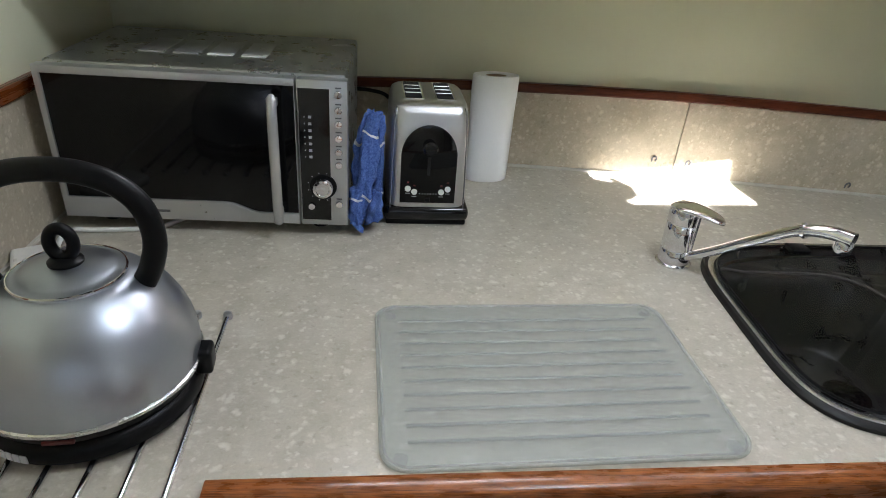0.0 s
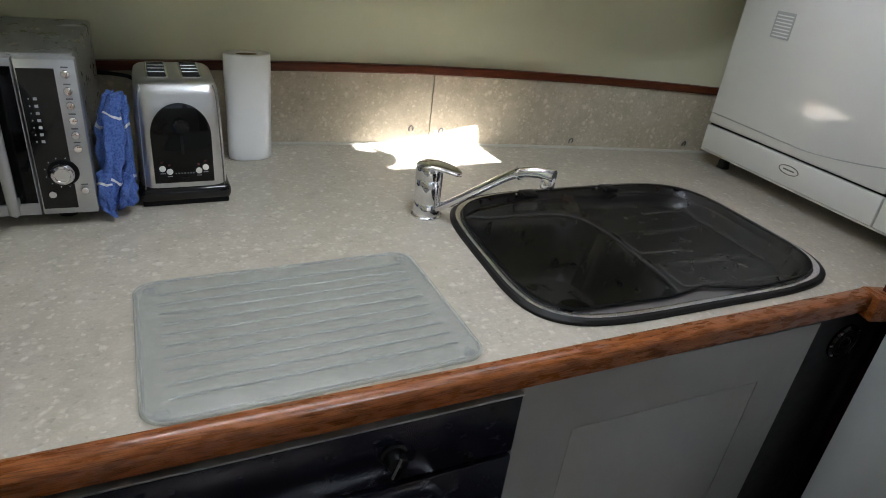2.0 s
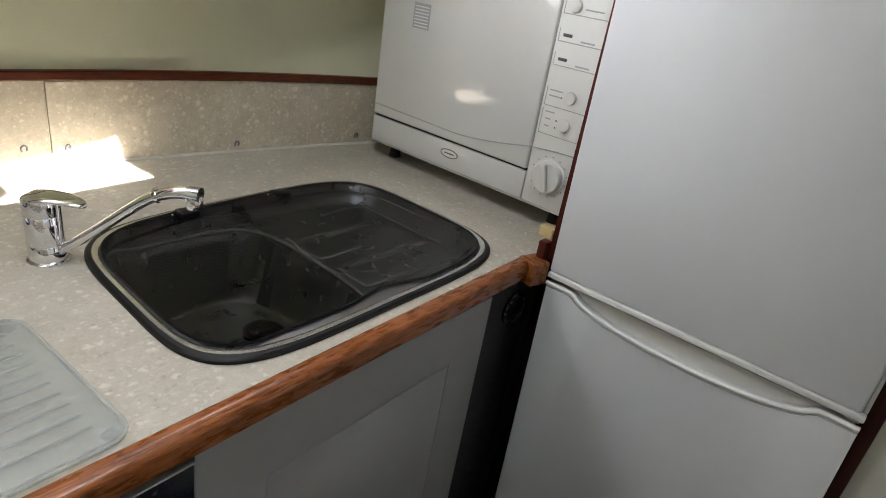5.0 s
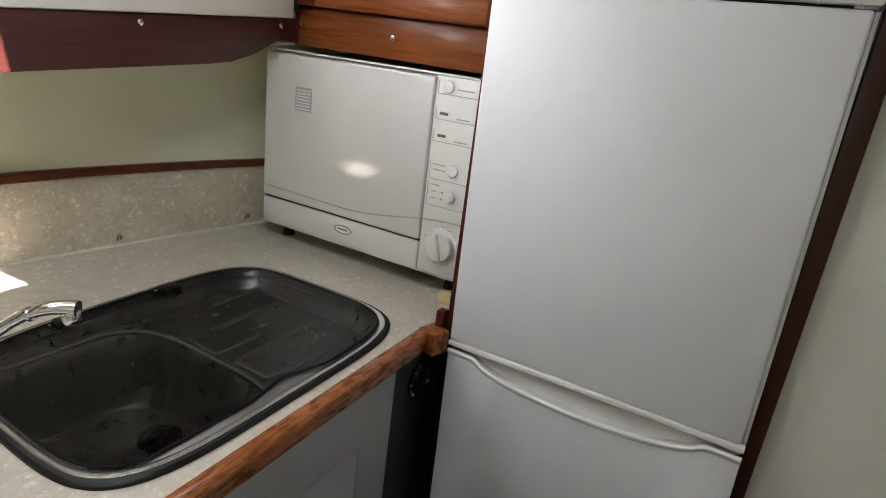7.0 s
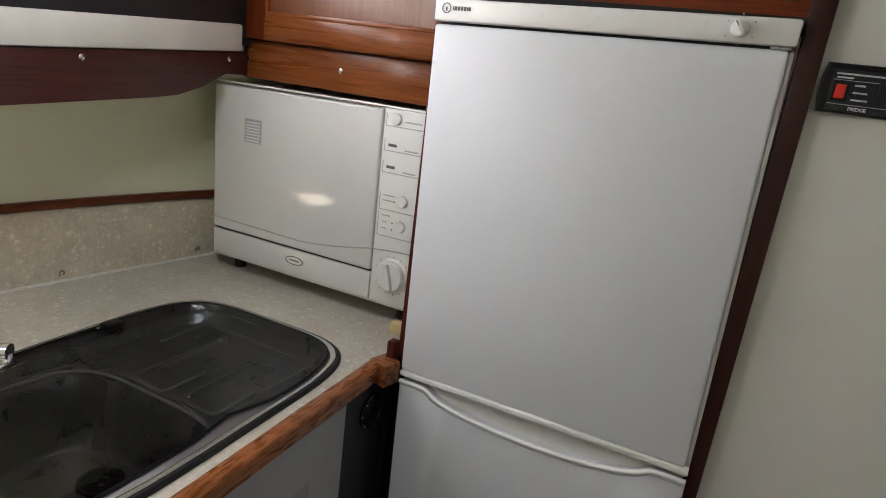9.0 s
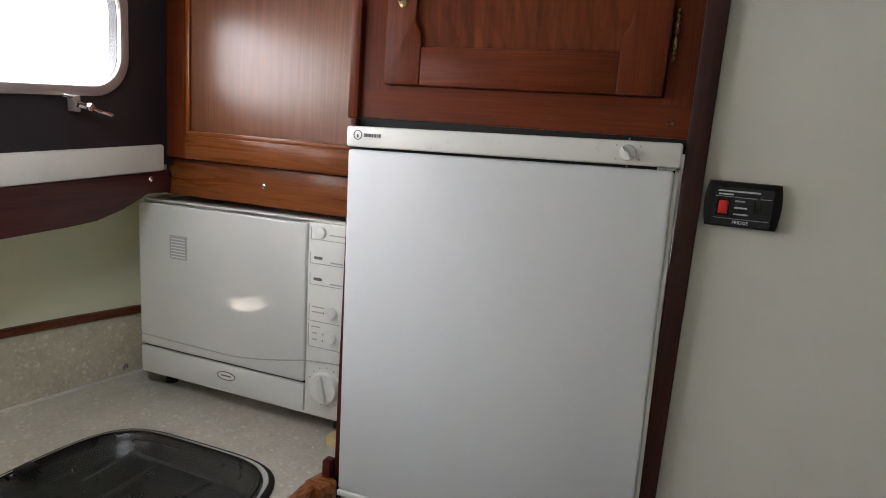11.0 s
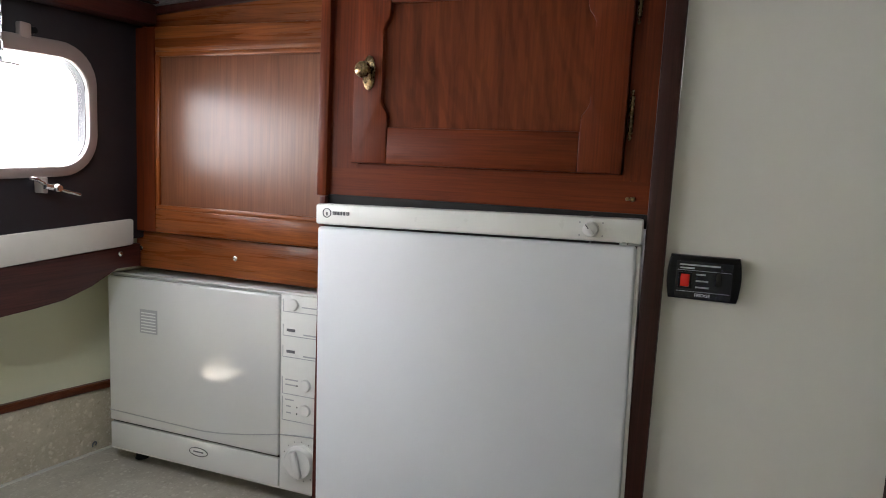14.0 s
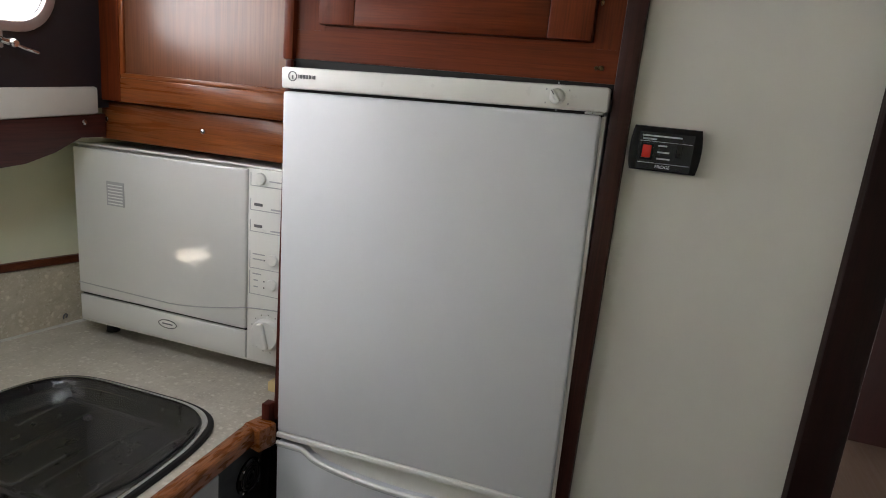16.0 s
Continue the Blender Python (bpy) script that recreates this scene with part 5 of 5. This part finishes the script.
# ---- paper roll ----
def build_roll():
    r = thing("kitchen_roll", pose(-0.421, 0.005, TOP, 2.0, 0, 4), "flattened white roll of kitchen paper standing on the worktop", "kitchen roll")
    H = 0.217
    prof = [(0.0405, 0.0012), (0.0425, 0.004), (0.043, 0.02), (0.0425, 0.10), (0.0446, 0.18), (0.0446, H - 0.003), (0.043, H), (0.022, H - 0.001), (0.0215, H - 0.004), (0.0215, 0.02), (0, 0.02)]
    bm = lathe(prof, 56)
    for v in bm.verts:
        rr = math.hypot(v.co.x, v.co.y)
        if rr > 0.03:
            a = math.atan2(v.co.y, v.co.x)
            f = 1 + 0.012 * math.sin(2 * a + 0.7 + 5 * v.co.z) + 0.006 * math.sin(5 * a)
            v.co.x, v.co.y = v.co.x * f, v.co.y * f
        v.co.y *= 0.5
    part("paper", bm, PAPER, r, local=True, smooth=0.9)
    part("core", lathe([(0.0205, 0.03), (0.0205, H - 0.002), (0.0188, H - 0.002), (0.0188, 0.03)], 32, None, 0.5), CARD, r, "brown cardboard core", local=True)
    # loose end of the paper
    bm = bmesh.new()
    rows = []
    for j in range(9):
        z = 0.004 + (H - 0.008) * j / 8
        row = []
        for k in range(7):
            a = radians(-28 + 6 * k)
            rr = 0.0438 + 0.0016 * (k / 6) ** 2
            row.append(bm.verts.new((rr * math.cos(a), 0.5 * rr * math.sin(a), z)))
        rows.append(row)
    for a, b in zip(rows, rows[1:]):
        for k in range(6):
            bm.faces.new((a[k], a[k + 1], b[k + 1], b[k]))
    bmesh.ops.solidify(bm, geom=list(bm.faces), thickness=0.0006)
    part("loose_sheet", bm, PAPER, r, local=True)


build_roll()


# ---- folded blue cloth between microwave and toaster ----
def build_cloth():
    c = thing("tea_towel", (-0.652, -0.235, TOP), "bunched blue cotton cloth with white stripes", "tea towel")
    rnd = random.Random(5)

    def shape(p, t, a, w, seed, grow=1.0):
        """One point on the skin of a rumpled fold."""
        rr = w * (0.70 + 0.45 * math.sin(math.pi * min(1.0, 0.15 + 0.85 * t))) * grow
        rr *= 1 + 0.26 * math.sin(3 * a + 5 * t + seed) + 0.12 * math.sin(6 * a - 9 * t + 2 * seed)
        q = p + Vector((0.70 * rr * math.cos(a), rr * math.sin(a), 0.30 * rr * math.sin(2 * a + seed)))
        return q + 0.0045 * Vector(noise.noise_vector(q * 55 + Vector((seed, 0, 0))))

    def skin(rows):
        bm = bmesh.new()
        rings = [[bm.verts.new(q) for q in row] for row in rows]
        n = len(rings[0])
        for a, b in zip(rings, rings[1:]):
            for j in range(n):
                bm.faces.new((a[j], a[(j + 1) % n], b[(j + 1) % n], b[j]))
        return bm, rings

    def fold(points, w, seed, stripes):
        line = curve(points, 10)
        n = len(line)
        turns = [2 * math.pi * j / 28 for j in range(28)]
        bm, rings = skin([[shape(p, k / (n - 1), a, w, seed) for a in turns] for k, p in enumerate(line)])
        bm.faces.new(rings[0])
        bm.faces.new(rings[-1])
        f = part("fold", bm, TOWEL, c, smooth=1.3)
        for s in stripes:
            k = int(s * (n - 1))
            bm, _ = skin([[shape(line[i], i / (n - 1), a, w, seed, 1.02) for a in turns] for i in (k, k + 1)])
            part("stripe", bm, WHITE_PRINT, f, "white woven stripe", smooth=1.3)

    fold([(-0.642, -0.200, 1.090), (-0.648, -0.208, 1.070), (-0.650, -0.218, 1.03), (-0.655, -0.230, 0.98), (-0.662, -0.240, 0.94), (-0.664, -0.246, 0.918)], 0.0150, 0.3, (0.25, 0.66))
    fold([(-0.652, -0.185, 1.088), (-0.660, -0.192, 1.055), (-0.666, -0.205, 1.01), (-0.667, -0.218, 0.955), (-0.666, -0.226, 0.918)], 0.0125, 1.7, (0.33,))
    fold([(-0.636, -0.190, 1.084), (-0.635, -0.196, 1.05), (-0.636, -0.204, 1.0), (-0.639, -0.212, 0.95), (-0.640, -0.220, 0.918)], 0.0120, 2.9, (0.30, 0.72))
    fold([(-0.640, -0.226, 0.965), (-0.643, -0.238, 0.940), (-0.642, -0.246, 0.920)], 0.0190, 4.1, ())
    fold([(-0.668, -0.238, 0.975), (-0.671, -0.250, 0.945), (-0.669, -0.258, 0.922)], 0.0140, 5.3, (0.2,))
    fold([(-0.672, -0.246, 0.930), (-0.668, -0.258, 0.916), (-0.660, -0.266, 0.9105)], 0.0085, 6.6, ())


build_cloth()


# ---- fronts under the worktop ----
def build_sink_cabinet():
    c = thing("sink_cabinet", (0.12, -0.70, 0.0), "pale painted cabinet with one panelled door under the sink", "cabinet")
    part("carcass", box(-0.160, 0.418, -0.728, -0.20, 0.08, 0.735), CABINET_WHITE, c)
    part("toe_board", box(-0.160, 0.418, -0.71, -0.69, 0.0, 0.08), BLACK, c)
    A, B = Vector((-0.163, -0.7450, 0)), Vector((0.414, -0.7310, 0))
    M = Matrix.Translation((A.x, A.y, 0)) @ Matrix.Rotation(math.atan2(B.y - A.y, B.x - A.x), 4, "Z")
    L = (B - A).length

    def put(x0, x1, y0, y1, z0, z1, bevel=0.0):
        bm = box(x0, x1, y0, y1, z0, z1, bevel)
        bm.transform(M)
        return bm

    part("top_rail", put(-0.0, L, 0.004, 0.022, 0.735, TOP - 0.035), DARK_X, c, "dark wooden rail")
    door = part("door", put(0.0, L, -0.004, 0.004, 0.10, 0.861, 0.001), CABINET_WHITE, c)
    bm = plate([(0.0, 0.10), (L, 0.10), (L, 0.861), (0.0, 0.861)], [[(0.1, 0.20), (L - 0.1, 0.20), (L - 0.1, 0.757), (0.1, 0.757)]], 0.009, lambda u, v, w: (u, -0.0135 + w, v), 0.0015)
    bm.transform(M)
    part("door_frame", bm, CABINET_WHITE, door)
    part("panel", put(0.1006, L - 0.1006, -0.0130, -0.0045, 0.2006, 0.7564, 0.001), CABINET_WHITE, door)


build_sink_cabinet()


def build_oven():
    X0, X1 = -0.775, -0.1665
    o = thing("oven", (-0.47, -0.70, 0.0), "dark navy built-in oven under the worktop", "oven")
    A, B = Vector((X0, front_y(X0) + 0.002, 0)), Vector((X1, front_y(X1) + 0.002, 0))
    M = Matrix.Translation(A) @ Matrix.Rotation(math.atan2(B.y - A.y, B.x - A.x), 4, "Z")
    L = (B - A).length

    def put(bm):
        bm.transform(M)
        return bm

    part("body", put(box(0.002, L - 0.002, 0.02, 0.50, 0.06, 0.85)), BLACK, o)
    part("plinth", put(box(0.0, L, 0.03, 0.04, 0.0, 0.06)), BLACK, o)
    fascia = part("fascia", put(box(0.0, L, -0.012, 0.02, 0.752, 0.853, 0.003)), NAVY, o)
    # added silver strip stands in for the highlight on the fascia's top edge
    part("edge_highlight", put(box(0.0, L, -0.0135, 0.004, 0.8532, 0.8562, 0.0008)), SILVER, o, "thin silver strip for the highlight on the fascia's top edge")
    door = part("door", put(box(0.0, L, -0.014, 0.02, 0.10, 0.746, 0.004)), NAVY, o)
    part("door_glass", put(box(0.05, L - 0.05, -0.0165, -0.012, 0.16, 0.64, 0.001)), BLACK_GLOSS, door)
    bar = [(0.10, -0.015, 0.70), (0.10, -0.040, 0.705), (0.13, -0.046, 0.706), (L - 0.13, -0.046, 0.706), (L - 0.10, -0.040, 0.705), (L - 0.10, -0.015, 0.70)]
    part("handle", put(tube(bar, 0.007, 12)), CHROME, door, "chrome bar handle")
    for x in (0.15, 0.43):
        K = Matrix.Translation((x, -0.012, 0.806)) @ Matrix.Rotation(radians(90), 4, "X")
        knob = part("knob", put(lathe([(0.018, 0), (0.0175, 0.004), (0.014, 0.006), (0.0135, 0.018), (0.012, 0.021), (0, 0.0215)], 32, K)), BLACK, fascia)
        g = box(-0.004, 0.004, -0.017, 0.017, 0.016, 0.028, 0.0025)
        g.transform(K @ Matrix.Rotation(radians(-18 if x > 0.3 else 10), 4, "Z"))
        part("grip", put(g), BLACK_GLOSS, knob)
        g = box(-0.0055, -0.004, -0.015, 0.015, 0.025, 0.0285)
        g.transform(K @ Matrix.Rotation(radians(-18 if x > 0.3 else 10), 4, "Z"))
        part("pointer", put(g), GREY_PRINT, knob)


build_oven()
filler = box(0.4185, 0.551, -0.740, -0.725, 0.0, TOP - 0.036)
add(filler, box(0.5465, 0.70, -0.7575, -0.7395, 0.0, TOP - 0.002))
structure("dark_filler", filler, BLACKWOOD, "dark wooden filler between cabinet and fridge", "panel")
tagged(link("filler_rail", box(-0.776, 0.505, -0.735, -0.715, 0.855, TOP - 0.036), DARK_X), "dark rail under the worktop edge", "trim", "", "structure")


def build_vent():
    v = thing("round_vent", (0.505, -0.742, 0.80), "round black ventilator grille in the dark filler", "vent")
    M = Matrix.Translation((0.505, -0.740, 0.805)) @ Matrix.Rotation(radians(90), 4, "X")
    part("flange", lathe([(0.036, 0), (0.036, 0.004), (0.031, 0.007), (0.028, 0.004), (0, 0.003)], 36, M), BLACK_GLOSS, v)
    for r in (0.010, 0.018, 0.025):
        bm = tube([(r * math.cos(a), r * math.sin(a), 0.006) for a in np.linspace(0, 2 * math.pi, 25)[:-1]], 0.0022, 6, True)
        bm.transform(M)
        part("grille_ring", bm, BLACK, v)
    for k in range(4):
        a = radians(45 + 90 * k)
        part("screw", lathe([(0.003, 0.005), (0.0025, 0.0075), (0, 0.008)], 10, M @ Matrix.Translation((0.0325 * math.cos(a), 0.0325 * math.sin(a), 0))), CHROME, v)


build_vent()


# ---- switch panel on the bulkhead ----
def build_switch():
    X = 0.567
    s = thing("switch_panel", (X, -1.385, 1.497), "black fridge switch panel with a red rocker switch", "switch")
    y0, y1, z0, z1 = -1.336, -1.4335, 1.4680, 1.5305
    loop = [(y1 + 0.004, z0), (y0 - 0.004, z0)] + [(y0 - 0.004 + 0.004 * math.sin(math.pi * k / 8), z0 + (z1 - z0) * k / 8) for k in range(1, 8)] + [(y0 - 0.004, z1), (y1 + 0.004, z1)] + [(y1 + 0.004 - 0.004 * math.sin(math.pi * k / 8), z1 - (z1 - z0) * k / 8) for k in range(1, 8)]
    part("housing", plate(loop, (), 0.016, lambda u, v, w: (X - 0.0165 + w, u, v), 0.003), BLACK, s)
    inlay = part("inlay", box(X - 0.0172, X - 0.016, -1.4215, -1.348, 1.4705, 1.5225), NAVY, s, "printed dark inlay")
    rock = part("rocker", box(X - 0.0215, X - 0.0165, -1.3665, -1.3545, 1.4865, 1.5045, 0.0015), RED, s, "red rocker switch")
    part("rocker_frame", plate([(-1.3690, 1.484), (-1.352, 1.484), (-1.352, 1.507), (-1.3690, 1.507)], [[(-1.3668, 1.4862), (-1.3542, 1.4862), (-1.3542, 1.5048), (-1.3668, 1.5048)]], 0.003, lambda u, v, w: (X - 0.0195 + w, u, v)), BLACK, rock)
    part("selector", box(X - 0.0215, X - 0.0165, -1.4075, -1.4000, 1.490, 1.510, 0.0015), BLACK_GLOSS, s, "black selector switch")
    for a, b, z in ((-1.352, -1.405, 1.5175), (-1.353, -1.372, 1.5130), (-1.375, -1.387, 1.5045), (-1.375, -1.391, 1.4955), (-1.375, -1.393, 1.4865)):
        part("print_bar", box(X - 0.0176, X - 0.0170, b, a, z - 0.0011, z + 0.0011), PALE_PRINT, inlay)
    part("line", box(X - 0.0176, X - 0.0170, -1.4195, -1.350, 1.4795, 1.4801), PALE_PRINT, inlay)
    part("line", box(X - 0.0176, X - 0.0170, -1.4195, -1.350, 1.5095, 1.5101), PALE_PRINT, inlay)
    m = Matrix.Translation((X - 0.0176, -1.3745, 1.4750)) @ Matrix.Rotation(radians(90), 4, "Z") @ Matrix.Rotation(radians(90), 4, "X") @ Matrix.Rotation(radians(180), 4, "Y")
    m = base_of(inlay).inverted() @ m
    words("lettering", "FRIDGE", 0.0062, m, WHITE_PRINT, inlay, "white lettering")


build_switch()


# ---- window catch, chain and little screws ----
def build_catch():
    z = 1.572
    c = thing("window_catch", (0.464, Y_CAB, z), "chrome swing catch below the cabin window", "catch")
    part("bracket", box(0.453, 0.465, Y_CAB - 0.022, Y_CAB, z - 0.018, z + 0.012, 0.002), ALU, c)
    part("pivot", lathe([(0.0085, 0), (0.0085, 0.014), (0.006, 0.018), (0, 0.019)], 20, Matrix.Translation((0.477, Y_CAB - 0.020, z - 0.008)) @ Matrix.Rotation(radians(90), 4, "X")), CHROME, c)
    part("stem", tube([(0.455, Y_CAB - 0.026, z - 0.004), (0.484, Y_CAB - 0.028, z - 0.010)], 0.006, 12), CHROME, c)
    part("wing", tube(curve([(0.427, Y_CAB - 0.026, z + 0.010), (0.439, Y_CAB - 0.027, z + 0.008), (0.449, Y_CAB - 0.026, z + 0.003), (0.459, Y_CAB - 0.026, z - 0.002)], 4), [0.003] * 4 + [0.0036] * 9, 10), CHROME, c)
    part("lever", tube([(0.483, Y_CAB - 0.028, z - 0.010), (0.499, Y_CAB - 0.030, z - 0.015), (0.521, Y_CAB - 0.032, z - 0.020), (0.525, Y_CAB - 0.032, z - 0.021)], [0.004, 0.0055, 0.0058, 0.003], 12, False, 0.7), CHROME, c)
    tab = thing("window_tab", (0.432, Y_CAB, 1.85), "pinkish metal hinge tab on the window frame", "hinge")
    part("tab", box(0.425, 0.447, Y_CAB - 0.014, Y_CAB, 1.835, 1.862, 0.003), ALU, tab)
    part("stud", lathe([(0.007, 0), (0.006, 0.006), (0, 0.008)], 16, Matrix.Translation((0.458, Y_CAB, 1.853)) @ Matrix.Rotation(radians(90), 4, "X")), BLACK, tab)


build_catch()


def build_chain():
    x, y = 0.362, -0.25
    c = thing("hanging_chain", (x, y, 1.77), "grey steel chain hanging with a flat disc below", "chain")
    z, k = CEIL + 0.012, 0
    part("ceiling_hook", lathe([(0.010, -0.004), (0.008, 0.0), (0, 0.0)], 16, Matrix.Translation((x, y, z))), STEEL, c)
    while z > 1.795:
        zc = z - 0.0125
        loop = []
        for j in range(20):
            a = 2 * math.pi * j / 20
            u, v = 0.0052 * math.cos(a), 0.0075 * math.sin(a) + math.copysign(0.005, math.sin(a)) * min(1, abs(math.sin(a)) * 3)
            loop.append((x + (u if k % 2 else 0), y + (0 if k % 2 else u), zc + v))
        part("link", tube(loop, 0.0017, 7, True), STEEL, c)
        z, k = z - 0.0195, k + 1
    part("cone", lathe([(0.0045, 0.0), (0.002, 0.016), (0, 0.018)], 14, Matrix.Translation((x - 0.002, y, 1.778))), STEEL, c)
    part("disc", lathe([(0.032, 0), (0.032, 0.003), (0.006, 0.006), (0, 0.006)], 36, Matrix.Translation((x - 0.002, y, 1.7735))), ALU, c, "thin flat disc")


build_chain()
for x, z in ((-0.046, 0.941), (0.028, 0.937), (0.375, 0.920), (0.700, 0.924)):
    h = thing("splashback_clip", (x, wall_y(x) - 0.006, z), "small dark metal clip on the splashback", "clip", "splashback clips")
    y = wall_y(x) - 0.0085
    part("hook", tube(curve([(x - 0.004, y, z - 0.006), (x - 0.005, y - 0.002, z + 0.002), (x, y - 0.003, z + 0.007), (x + 0.005, y - 0.002, z + 0.002), (x + 0.004, y, z - 0.005)], 4), 0.0016, 7), GREY_PRINT, h)
